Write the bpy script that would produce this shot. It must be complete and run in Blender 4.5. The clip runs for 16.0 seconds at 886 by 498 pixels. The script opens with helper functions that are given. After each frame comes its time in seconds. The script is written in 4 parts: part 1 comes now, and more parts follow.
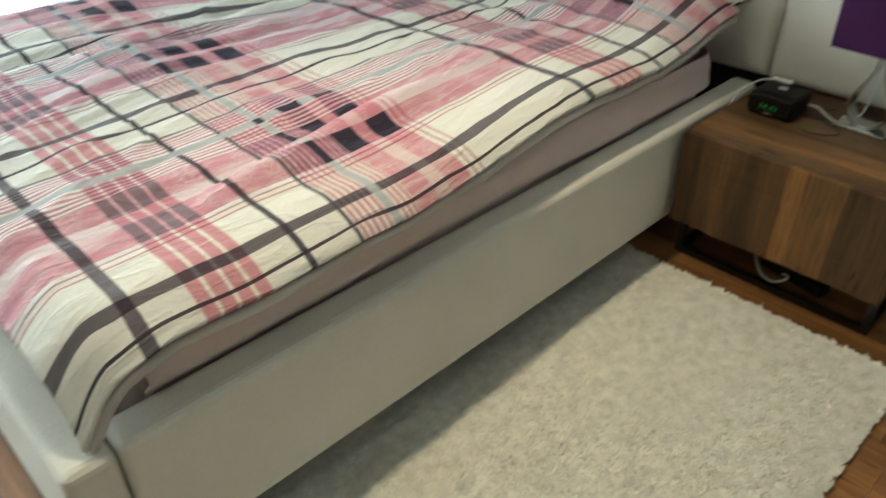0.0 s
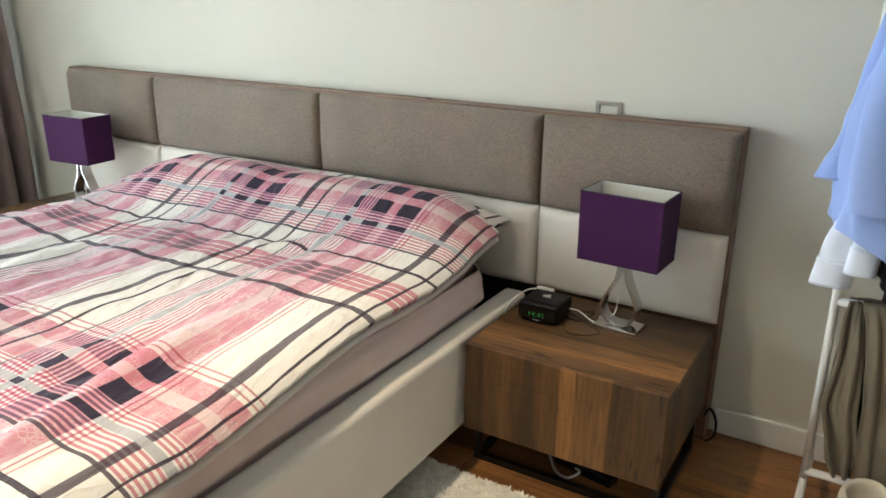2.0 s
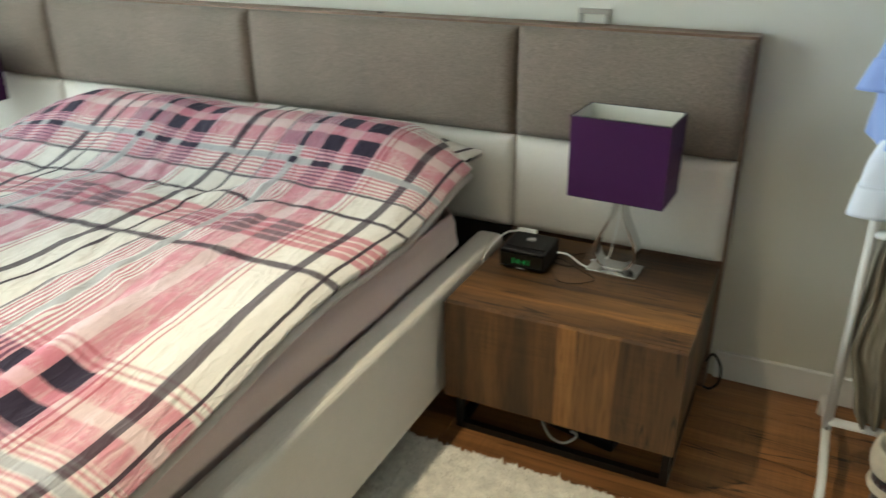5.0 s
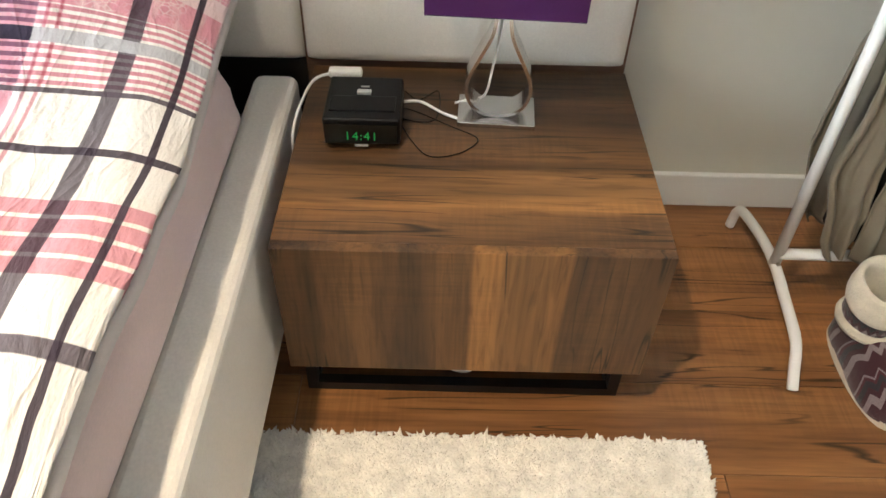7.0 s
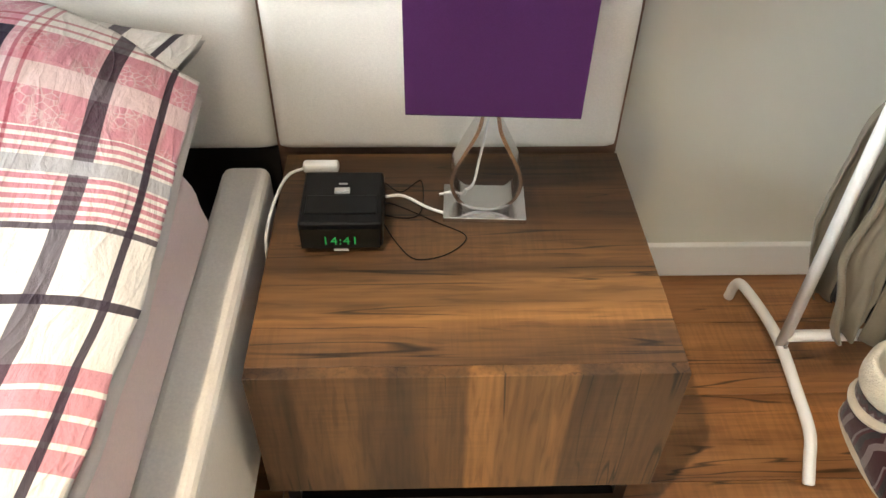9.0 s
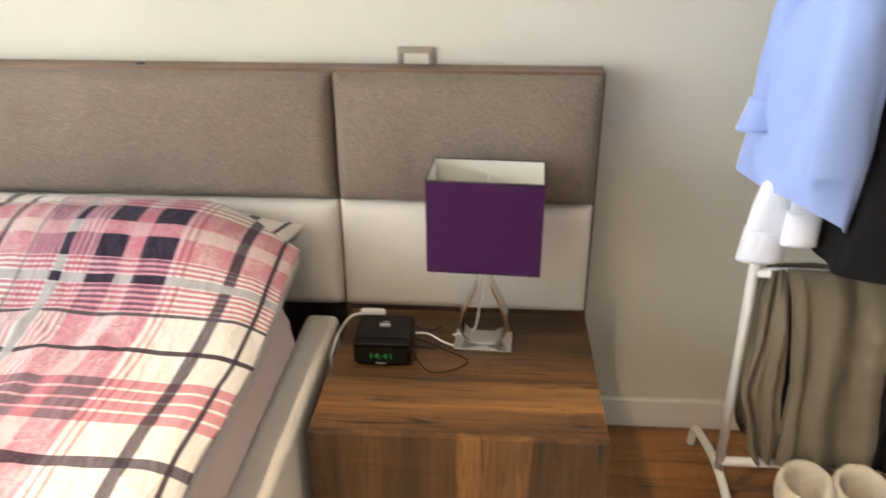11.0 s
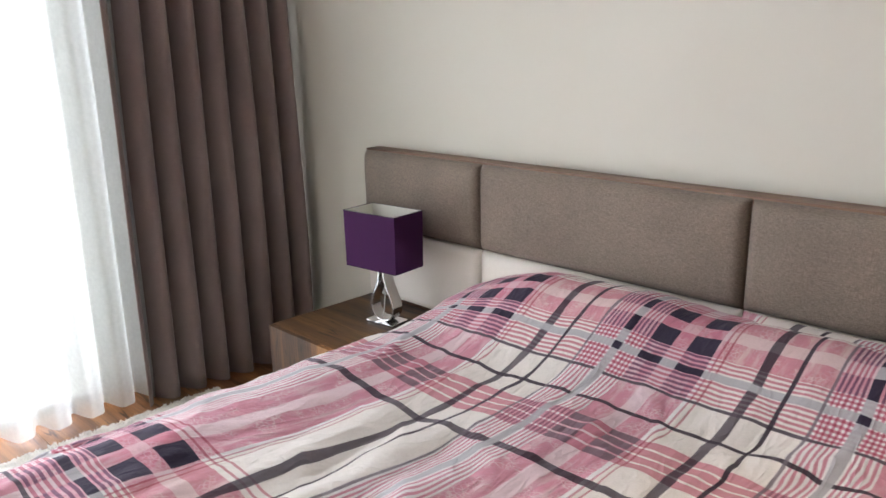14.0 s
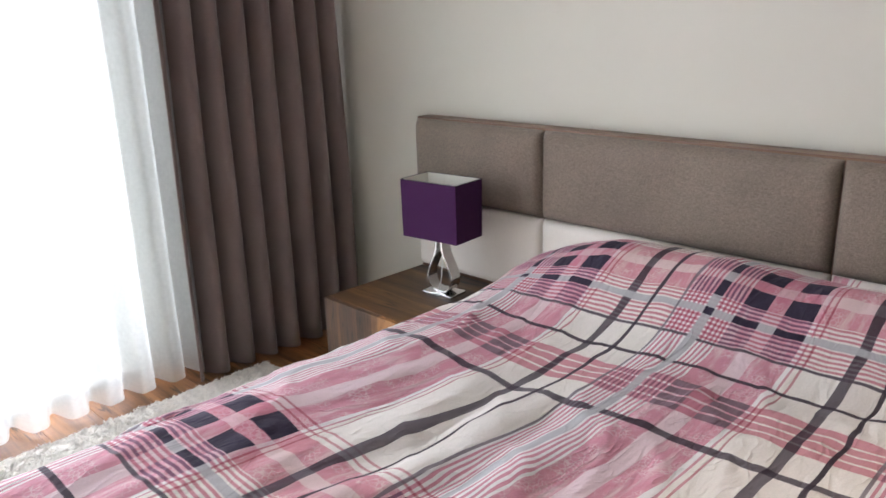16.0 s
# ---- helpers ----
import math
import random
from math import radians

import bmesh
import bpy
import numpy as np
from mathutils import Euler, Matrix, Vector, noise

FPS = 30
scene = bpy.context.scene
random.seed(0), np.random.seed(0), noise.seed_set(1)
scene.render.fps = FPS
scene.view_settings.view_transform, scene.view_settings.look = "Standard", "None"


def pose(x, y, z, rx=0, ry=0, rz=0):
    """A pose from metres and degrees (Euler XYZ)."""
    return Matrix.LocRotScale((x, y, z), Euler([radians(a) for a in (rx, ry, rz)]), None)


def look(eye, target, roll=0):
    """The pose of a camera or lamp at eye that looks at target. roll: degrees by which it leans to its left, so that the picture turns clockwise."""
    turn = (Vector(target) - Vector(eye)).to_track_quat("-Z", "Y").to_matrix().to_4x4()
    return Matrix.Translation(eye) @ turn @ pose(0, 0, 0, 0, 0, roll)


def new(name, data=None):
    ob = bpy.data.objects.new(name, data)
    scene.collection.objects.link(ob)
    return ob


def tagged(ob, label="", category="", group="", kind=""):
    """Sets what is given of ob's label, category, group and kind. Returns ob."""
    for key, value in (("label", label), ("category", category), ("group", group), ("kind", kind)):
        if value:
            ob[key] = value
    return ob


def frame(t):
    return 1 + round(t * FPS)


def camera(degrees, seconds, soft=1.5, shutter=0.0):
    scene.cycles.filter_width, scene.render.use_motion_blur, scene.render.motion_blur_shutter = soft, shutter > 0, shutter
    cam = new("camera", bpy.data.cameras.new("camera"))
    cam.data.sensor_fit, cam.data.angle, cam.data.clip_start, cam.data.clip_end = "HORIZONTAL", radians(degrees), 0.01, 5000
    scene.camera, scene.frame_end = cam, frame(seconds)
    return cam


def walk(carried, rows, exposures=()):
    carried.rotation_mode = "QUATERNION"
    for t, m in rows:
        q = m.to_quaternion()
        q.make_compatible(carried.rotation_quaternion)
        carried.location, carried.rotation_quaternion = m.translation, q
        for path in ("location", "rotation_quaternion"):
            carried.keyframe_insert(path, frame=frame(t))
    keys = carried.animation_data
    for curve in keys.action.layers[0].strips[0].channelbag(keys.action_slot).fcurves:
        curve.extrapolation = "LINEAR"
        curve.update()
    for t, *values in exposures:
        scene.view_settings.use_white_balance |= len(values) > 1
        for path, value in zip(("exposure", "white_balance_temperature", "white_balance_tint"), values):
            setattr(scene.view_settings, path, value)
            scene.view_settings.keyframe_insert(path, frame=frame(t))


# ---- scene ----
cam = camera(60.6, 16.0, shutter=0.4)
PATH = [
    (0, (1.865, -2.336, 1.336), (0.682, -1.186, 0.206), -0.5),
    (0.3, (1.893, -2.338, 1.326), (0.783, -1.024, 0.306), 0.6),
    (0.5, (1.908, -2.311, 1.362), (0.867, -0.9, 0.4), 0.4),
    (0.7, (1.891, -2.325, 1.332), (0.932, -0.812, 0.442), 1.8),
    (1, (1.945, -2.304, 1.384), (1.027, -0.729, 0.561), 0.9),
    (1.5, (1.956, -2.294, 1.398), (1.038, -0.665, 0.686), 0.7),
    (2, (1.948, -2.292, 1.399), (0.972, -0.67, 0.753), 0.6),
    (2.5, (1.927, -2.283, 1.396), (0.853, -0.714, 0.775), 0.3),
    (3, (1.908, -2.278, 1.393), (0.751, -0.769, 0.775), -0.0),
    (3.5, (1.9, -2.275, 1.389), (0.684, -0.813, 0.768), -0.2),
    (4, (1.883, -2.267, 1.377), (0.592, -0.879, 0.741), -0.1),
    (4.5, (1.861, -2.195, 1.346), (0.618, -0.819, 0.597), -0.5),
    (5, (1.705, -2.039, 1.328), (0.905, -0.404, 0.501), -0.4),
    (5.2, (1.693, -1.997, 1.328), (0.966, -0.327, 0.502), -1.4),
    (7.3, (1.188, -1.223, 1.18), (1.238, 0.153, -0.271), 2.1),
    (7.5, (1.188, -1.183, 1.189), (1.224, 0.178, -0.276), 1.1),
    (7.9, (1.191, -1.126, 1.202), (1.258, 0.288, -0.21), 1.7),
    (8, (1.19, -1.12, 1.203), (1.266, 0.307, -0.196), 1.9),
    (8.2, (1.179, -1.115, 1.202), (1.284, 0.328, -0.179), 2.7),
    (10.3, (1.331, -1.536, 1.324), (1.294, 0.139, 0.231), -0.6),
    (10.4, (1.342, -1.585, 1.335), (1.309, 0.133, 0.311), -0.1),
    (10.5, (1.34, -1.611, 1.338), (1.318, 0.129, 0.352), 0.4),
    (11, (1.32, -1.722, 1.38), (1.195, 0.09, 0.544), -0.1),
    (11.5, (1.207, -1.859, 1.374), (0.771, -0.031, 0.69), 1.8),
    (12, (1.118, -1.955, 1.412), (0.19, -0.307, 0.76), 0.1),
    (12.5, (1.063, -1.968, 1.423), (-0.161, -0.499, 0.837), -0.2),
    (13, (1.004, -1.913, 1.433), (-0.334, -0.535, 0.876), -1.4),
    (13.5, (0.923, -1.902, 1.432), (-0.459, -0.56, 0.893), -1.1),
    (14, (0.804, -1.97, 1.437), (-0.556, -0.601, 0.911), -1.1),
    (14.5, (0.671, -2.036, 1.428), (-0.645, -0.624, 0.905), -1.6),
    (15, (0.629, -2.054, 1.429), (-0.687, -0.643, 0.904), -1.7),
    (15.5, (0.628, -2.064, 1.41), (-0.689, -0.66, 0.868), -1.6),
    (16, (0.621, -2.085, 1.399), (-0.731, -0.731, 0.816), -1.7),
]
EXPOSURES = [(0, -0.72, 5850, -7), (0.3, -0.84, 5950, -6), (0.5, -0.50, 6050, -5), (1.0, -0.22, 6100, -1), (2.5, -0.30, 6000, 5), (3.5, -0.42, 6000, 4), (4.5, -0.66, 5950, 0), (5.2, -0.30, 5950, -3), (7.3, 0.44, 5900, 9), (8.2, 0.64, 5850, 9), (10.3, 0.34, 6600, 10), (11.0, 0.16, 6550, 12), (11.5, -0.26, 6050, 14), (12.0, -0.54, 6000, 12), (13.0, -0.82, 6150, 15), (14.5, -0.66, 6250, 19), (16.0, -0.82, 6150, 19)]
walk(cam, [(t, look(eye, target, roll)) for t, eye, target, roll in PATH], EXPOSURES)
WINDOW_W, BULB_W = 225.0, 205.0

# ---- world, window light, ceiling lamp ----
world = bpy.data.worlds.new("sky")
scene.world = world
world.use_nodes = True
wn = world.node_tree.nodes
sky = wn.new("ShaderNodeTexSky")
sky.sky_type = "NISHITA"
sky.sun_disc = False
sky.sun_elevation, sky.sun_rotation = radians(48), radians(40)
world.node_tree.links.new(sky.outputs[0], wn["Background"].inputs[0])
wn["Background"].inputs[1].default_value = 0.12


def lamp(name, kind, m, energy, colour, **more):
    data = bpy.data.lights.new(name, kind)
    data.energy, data.color = energy, colour
    if kind == "AREA":
        data.shape, data.size, data.size_y = "RECTANGLE", more["size"], more["size_y"]
    else:
        data.shadow_soft_size = more["radius"]
    ob = new(name, data)
    ob.matrix_world = m
    return ob


# ---- materials ----
def mat(name):
    m = bpy.data.materials.new(name)
    m.use_nodes = True
    nt = m.node_tree
    return m, nt, nt.nodes["Principled BSDF"], nt.links.new


def node(nt, kind, **inputs):
    n = nt.nodes.new("ShaderNode" + kind)
    for k, v in inputs.items():
        n.inputs[k.replace("_", " ")].default_value = v
    return n


def ramp(nt, fac, stops, constant=False):
    r = nt.nodes.new("ShaderNodeValToRGB")
    cr = r.color_ramp
    cr.interpolation = "CONSTANT" if constant else "LINEAR"
    while len(cr.elements) < len(stops):
        cr.elements.new(0.5)
    for e, (p, c) in zip(cr.elements, stops):
        e.position = p
    for e, (p, c) in zip(cr.elements, stops):
        e.color = (*c, 1)
    nt.links.new(fac, r.inputs[0])
    return r.outputs[0]


def mix(nt, kind, fac, a, b):
    m = nt.nodes.new("ShaderNodeMix")
    m.data_type, m.blend_type = "RGBA", kind
    for sock, v in ((m.inputs[0], fac), (m.inputs[6], a), (m.inputs[7], b)):
        if isinstance(v, (int, float)):
            sock.default_value = v
        elif isinstance(v, tuple):
            sock.default_value = (*v, 1)
        else:
            nt.links.new(v, sock)
    return m.outputs[2]


def calc(nt, op, a, b=0.0, c=0.0):
    m = nt.nodes.new("ShaderNodeMath")
    m.operation = op
    for sock, v in zip(m.inputs, (a, b, c)):
        if isinstance(v, (int, float)):
            sock.default_value = v
        else:
            nt.links.new(v, sock)
    return m.outputs[0]


def bumped(nt, bsdf, height, strength, distance=0.002):
    b = node(nt, "Bump", Strength=strength, Distance=distance)
    nt.links.new(height, b.inputs["Height"])
    nt.links.new(b.outputs[0], bsdf.inputs["Normal"])


def plain(name, colour, rough=0.6, metal=0.0, vary=0.12, scale=6.0, grain=120.0, bump=0.15, sheen=0.0, distance=0.001):
    """A surface with a soft blotch, a fine grain and a slight relief."""
    m, nt, b, link = mat(name)
    co = nt.nodes.new("ShaderNodeTexCoord").outputs["Object"]
    big, fine = node(nt, "TexNoise", Scale=scale, Detail=4.0), node(nt, "TexNoise", Scale=grain, Detail=3.0)
    link(co, big.inputs[0]), link(co, fine.inputs[0])
    lo, hi = [tuple(max(0.0, c * f) for c in colour) for f in (1 - vary, 1 + vary)]
    col = ramp(nt, big.outputs[0], [(0.3, lo), (0.7, hi)])
    col2 = ramp(nt, fine.outputs[0], [(0.3, (1 - vary * 0.6,) * 3), (0.7, (1, 1, 1))])
    link(mix(nt, "MULTIPLY", 1.0, col, col2), b.inputs["Base Color"])
    b.inputs["Roughness"].default_value, b.inputs["Metallic"].default_value = rough, metal
    if sheen:
        b.inputs["Sheen Weight"].default_value, b.inputs["Sheen Roughness"].default_value = sheen, 0.5
    if bump:
        bumped(nt, b, fine.outputs[0], bump, distance)
    return m


def woven(name, colour, scale=900.0, vary=0.25, rough=0.85, sheen=0.3, bump=0.3, blotch=0.1):
    """Upholstery: two crossed thread directions with slubs, soft blotches and a sheen."""
    m, nt, b, link = mat(name)
    co = nt.nodes.new("ShaderNodeTexCoord").outputs["Object"]
    total = None
    for sx, sz in ((scale, scale * 0.18), (scale * 0.18, scale)):
        mp = node(nt, "Mapping", Scale=(sx, sx, sz))
        link(co, mp.inputs[0])
        n = node(nt, "TexNoise", Scale=1.0, Detail=2.0)
        link(mp.outputs[0], n.inputs[0])
        total = n.outputs[0] if total is None else calc(nt, "ADD", total, n.outputs[0])
    half = calc(nt, "MULTIPLY", total, 0.5)
    col = ramp(nt, half, [(0.36, tuple(c * (1 - vary) for c in colour)), (0.64, tuple(c * (1 + vary) for c in colour))])
    big = node(nt, "TexNoise", Scale=4.0, Detail=3.0)
    link(co, big.inputs[0])
    col2 = ramp(nt, big.outputs[0], [(0.3, (1 - blotch,) * 3), (0.7, (1 + blotch * 0.3,) * 3)])
    link(mix(nt, "MULTIPLY", 1.0, col, col2), b.inputs["Base Color"])
    b.inputs["Roughness"].default_value = rough
    b.inputs["Sheen Weight"].default_value = sheen
    bumped(nt, b, half, bump, 0.001)
    return m


def wood(name, light, dark, along="x", scale=1.0, rough=0.5, contrast=1.0, rustic=0.0, boards=(), across="x"):
    """Veneer with long grain, broad lighter and darker zones, pores, and on rustic veneer cracks and saw marks. along: the grain's axis; boards: (start, tone) of the strips that the veneer is laid in, counted along the axis across."""
    m, nt, b, link = mat(name)
    co = nt.nodes.new("ShaderNodeTexCoord").outputs["Object"]
    rnd = nt.nodes.new("ShaderNodeObjectInfo").outputs["Random"]
    shift = nt.nodes.new("ShaderNodeCombineXYZ")
    for k in range(3):
        link(calc(nt, "MULTIPLY", rnd, 17.0 + 9 * k), shift.inputs[k])
    add = nt.nodes.new("ShaderNodeVectorMath")
    link(co, add.inputs[0]), link(shift.outputs[0], add.inputs[1])

    def grain(long, wide, detail, distort=0.0):
        s = {"x": (long, wide, wide), "y": (wide, long, wide), "z": (wide, wide, long)}[along]
        mp = node(nt, "Mapping", Scale=tuple(v * scale for v in s))
        link(add.outputs[0], mp.inputs[0])
        n = node(nt, "TexNoise", Scale=1.0, Detail=detail, Distortion=distort)
        link(mp.outputs[0], n.inputs[0])
        return n.outputs[0]

    figure, pore = grain(0.8, 16.0 - 6.0 * rustic, 7.0, 0.45), grain(6.0, 140.0, 4.0)
    mid = tuple((p + q) / 2 for p, q in zip(light, dark))
    w = 0.14 * contrast
    col = ramp(nt, figure, [(0.5 - w, dark), (0.5, mid), (0.5 + w, light)])
    fine = ramp(nt, pore, [(0.32, (0.76,) * 3), (0.55, (1.0,) * 3), (0.75, (1.08,) * 3)])
    col = mix(nt, "MULTIPLY", 1.0, col, fine)
    if rustic:
        zone = ramp(nt, grain(0.35, 6.5, 1.0), [(0.36, (0.36, 0.35, 0.38)), (0.46, (0.80, 0.78, 0.78)), (0.55, (1.0, 1.0, 1.0)), (0.64, (1.9, 1.8, 1.55))])
        col = mix(nt, "MULTIPLY", rustic, col, zone)
        streak = ramp(nt, grain(9.0, 85.0, 6.0, 0.6), [(0.36, (0.62, 0.60, 0.58)), (0.47, (0.97,) * 3), (0.64, (1.12, 1.10, 1.04))])
        col = mix(nt, "MULTIPLY", rustic, col, streak)
        crack = ramp(nt, calc(nt, "ABSOLUTE", calc(nt, "SUBTRACT", grain(1.3, 26.0, 2.0, 0.4), 0.5)), [(0.0, (0.15,) * 3), (0.007, (0.4,) * 3), (0.015, (1.0,) * 3)])
        gate = ramp(nt, grain(3.0, 9.0, 1.0), [(0.50, (0, 0, 0)), (0.56, (1, 1, 1))])
        col = mix(nt, "MULTIPLY", gate, col, crack)
        saw = ramp(nt, grain(170.0, 10.0, 1.0), [(0.42, (0.90,) * 3), (0.56, (1.04,) * 3)])
        sgate = ramp(nt, grain(2.5, 7.0, 1.0), [(0.48, (0, 0, 0)), (0.60, (1, 1, 1))])
        col = mix(nt, "MULTIPLY", sgate, col, saw)
    if boards:
        parts = nt.nodes.new("ShaderNodeSeparateXYZ")
        link(co, parts.inputs[0])
        at = calc(nt, "MULTIPLY_ADD", grain(3.0, 3.0, 3.0), 0.024, calc(nt, "ADD", parts.outputs["xy".index(across)], -0.012))
        stops = [(0.0, boards[0][1])]
        for start, tone in boards[1:]:
            stops += [(start - 0.004, stops[-1][1]), (start + 0.004, tone)]
        col = mix(nt, "MULTIPLY", 1.0, col, ramp(nt, at, stops))
    link(col, b.inputs["Base Color"])
    b.inputs["Roughness"].default_value = rough
    bumped(nt, b, pore, 0.3, 0.0006)
    return m


def glass(name):
    m, nt, b, link = mat(name)
    b.inputs["Transmission Weight"].default_value, b.inputs["Roughness"].default_value, b.inputs["IOR"].default_value = 1.0, 0.0, 1.05
    return m


def sheer_cloth(name):
    m, nt, b, link = mat(name)
    nt.nodes.remove(b)
    out = nt.nodes["Material Output"]
    co = nt.nodes.new("ShaderNodeTexCoord").outputs["Object"]
    n = node(nt, "TexNoise", Scale=60.0, Detail=3.0)
    link(co, n.inputs[0])
    tr, di, tl = node(nt, "BsdfTransparent"), node(nt, "BsdfDiffuse", Color=(0.74, 0.77, 0.75, 1)), node(nt, "BsdfTranslucent", Color=(0.72, 0.77, 0.75, 1))
    m1, m2 = nt.nodes.new("ShaderNodeMixShader"), nt.nodes.new("ShaderNodeMixShader")
    m1.inputs[0].default_value = 0.6
    link(di.outputs[0], m1.inputs[1]), link(tl.outputs[0], m1.inputs[2])
    link(calc(nt, "MULTIPLY_ADD", n.outputs[0], 0.12, 0.52), m2.inputs[0])
    link(tr.outputs[0], m2.inputs[1]), link(m1.outputs[0], m2.inputs[2])
    link(m2.outputs[0], out.inputs[0])
    return m


def glowing(name, colour, strength):
    m, nt, b, link = mat(name)
    b.inputs["Base Color"].default_value = (*colour, 1)
    b.inputs["Emission Color"].default_value = (*colour, 1)
    b.inputs["Emission Strength"].default_value = strength
    return m


PU, PV = 0.578, 1.18  # repeat of the check across and along the bed


def plaid(name):
    """Printed check cloth on the cloth's own metres: broad and fine lines both ways, lace-printed pink bands, plum squares where two pink bands meet, grey bands over the rest."""
    m, nt, b, link = mat(name)
    uv = nt.nodes.new("ShaderNodeUVMap").outputs[0]
    warp = node(nt, "TexNoise", Scale=3.0, Detail=1.0)
    link(uv, warp.inputs[0])
    sep = nt.nodes.new("ShaderNodeSeparateXYZ")
    link(uv, sep.inputs[0])
    wob = calc(nt, "MULTIPLY_ADD", warp.outputs[0], 0.005, -0.0025)
    u = calc(nt, "WRAP", calc(nt, "ADD", sep.outputs[0], wob), PU - 0.03, -0.03)
    v = calc(nt, "WRAP", calc(nt, "ADD", sep.outputs[1], wob), PV - 0.03, -0.03)

    def band(axis, lo, hi):
        return calc(nt, "COMPARE", axis, (lo + hi) / 2, (hi - lo) / 2)

    def run(axis, lo, hi, pitch, duty):
        wave = calc(nt, "LESS_THAN", calc(nt, "WRAP", calc(nt, "SUBTRACT", axis, lo), pitch, 0.0), pitch * duty)
        return calc(nt, "MULTIPLY", band(axis, lo, hi), wave)

    def both(p, q):
        return calc(nt, "MULTIPLY", p, q)

    def either(*these):
        total = these[0]
        for p in these[1:]:
            total = calc(nt, "MAXIMUM", total, p)
        return total

    def scaled(p, k):
        return calc(nt, "MULTIPLY", p, k)

    # bands that run along the bed
    u_broad, u_thin, u_faint, u_grey = band(u, -0.0117, 0.0117), band(u, 0.066, 0.0765), band(u, 0.1405, 0.1475), band(u, 0.212, 0.235)
    u_fine = either(run(u, 0.1535, 0.211, 0.0118, 0.5), run(u, 0.2405, 0.287, 0.0118, 0.5))
    u_pink, u_pale = either(band(u, 0.287, 0.347), band(u, 0.387, 0.455)), band(u, 0.347, 0.387)
    u_pair = either(band(u, 0.4655, 0.4705), band(u, 0.4815, 0.4865))
    # bands that run across it
    v_broad, v_thin, v_line, v_grey = band(v, -0.0120, 0.0120), band(v, 0.7635, 0.7735), band(v, 0.872, 0.886), band(v, 0.664, 0.687)
    v_fine = either(run(v, 0.6245, 0.663, 0.0135, 0.52), run(v, 0.6905, 0.763, 0.0150, 0.52))
    v_pink, v_pale = either(band(v, 0.462, 0.526), band(v, 0.564, 0.622)), band(v, 0.526, 0.564)
    v_pair = either(band(v, 0.4200, 0.4265), band(v, 0.4425, 0.4490))
    v_rose = run(v, 0.966, 1.0895, 0.0320, 0.78)
    # pale lace and long flecks let into the pink print
    fleck = node(nt, "TexNoise", Scale=1.0, Detail=4.0, Roughness=0.65)
    mp = node(nt, "Mapping", Scale=(42.0, 5.5, 1.0))
    link(uv, mp.inputs[0]), link(mp.outputs[0], fleck.inputs[0])
    lace = node(nt, "TexVoronoi", Scale=95.0)
    lace.feature = "DISTANCE_TO_EDGE"
    cloud = node(nt, "TexNoise", Scale=16.0, Detail=2.0)
    link(uv, lace.inputs[0]), link(uv, cloud.inputs[0])
    thread = both(ramp(nt, lace.outputs["Distance"], [(0.03, (0.75,) * 3), (0.11, (0, 0, 0))]), ramp(nt, cloud.outputs[0], [(0.46, (0, 0, 0)), (0.56, (1, 1, 1))]))
    light = either(thread, scaled(ramp(nt, fleck.outputs[0], [(0.50, (0, 0, 0)), (0.66, (1, 1, 1))]), 0.75))
    inked = calc(nt, "MULTIPLY_ADD", light, -0.62, 1.0)
    ground = mix(nt, "MIX", either(calc(nt, "GREATER_THAN", u, 0.47), calc(nt, "LESS_THAN", u, 0.14)), (0.77, 0.748, 0.735), (0.77, 0.730, 0.675))
    col = mix(nt, "MULTIPLY", scaled(u_pale, 0.9), ground, (0.90, 0.70, 0.75))
    col = mix(nt, "MULTIPLY", scaled(v_pale, 0.9), col, (0.90, 0.70, 0.75))
    col = mix(nt, "MULTIPLY", both(u_pink, inked), col, PINK)
    col = mix(nt, "MULTIPLY", both(v_pink, inked), col, PINK)
    col = mix(nt, "MULTIPLY", u_fine, col, STRIPE)
    col = mix(nt, "MULTIPLY", v_fine, col, STRIPE)
    col = mix(nt, "MULTIPLY", scaled(v_rose, 0.95), col, ROSE)
    col = mix(nt, "MULTIPLY", scaled(u_pair, 0.9), col, (0.66, 0.30, 0.36))
    col = mix(nt, "MULTIPLY", scaled(v_pair, 0.9), col, (0.66, 0.30, 0.36))
    # plum where lines cross pink
    lines = either(both(v_fine, u_pink), both(u_fine, v_pink))
    col = mix(nt, "MIX", scaled(lines, 0.85), col, (0.150, 0.075, 0.135))
    col = mix(nt, "MIX", scaled(both(u_fine, v_rose), 0.7), col, (0.23, 0.11, 0.16))
    col = mix(nt, "MIX", scaled(both(u_pink, v_rose), 0.85), col, (0.17, 0.135, 0.165))
    # broad bands are grey on the white ground and plum on the pink
    col = mix(nt, "MIX", scaled(u_broad, 0.92), col, mix(nt, "MIX", either(v_pink, v_rose, scaled(v_fine, 0.7)), GREYPLUM, PLUM))
    col = mix(nt, "MIX", scaled(v_broad, 0.94), col, mix(nt, "MIX", either(u_pink, u_broad, scaled(u_fine, 0.7)), GREYPLUM, PLUM))
    col = mix(nt, "MIX", scaled(either(v_thin, v_line), 0.95), col, mix(nt, "MIX", v_line, (0.085, 0.066, 0.085), PLUM))
    col = mix(nt, "MIX", both(u_pink, v_pink), col, SQUARE)
    grey_all = either(both(u_grey, calc(nt, "SUBTRACT", 1.0, v_pink)), both(v_grey, calc(nt, "SUBTRACT", 1.0, u_pink)))
    col = mix(nt, "MIX", scaled(grey_all, 0.93), col, (0.43, 0.425, 0.445))
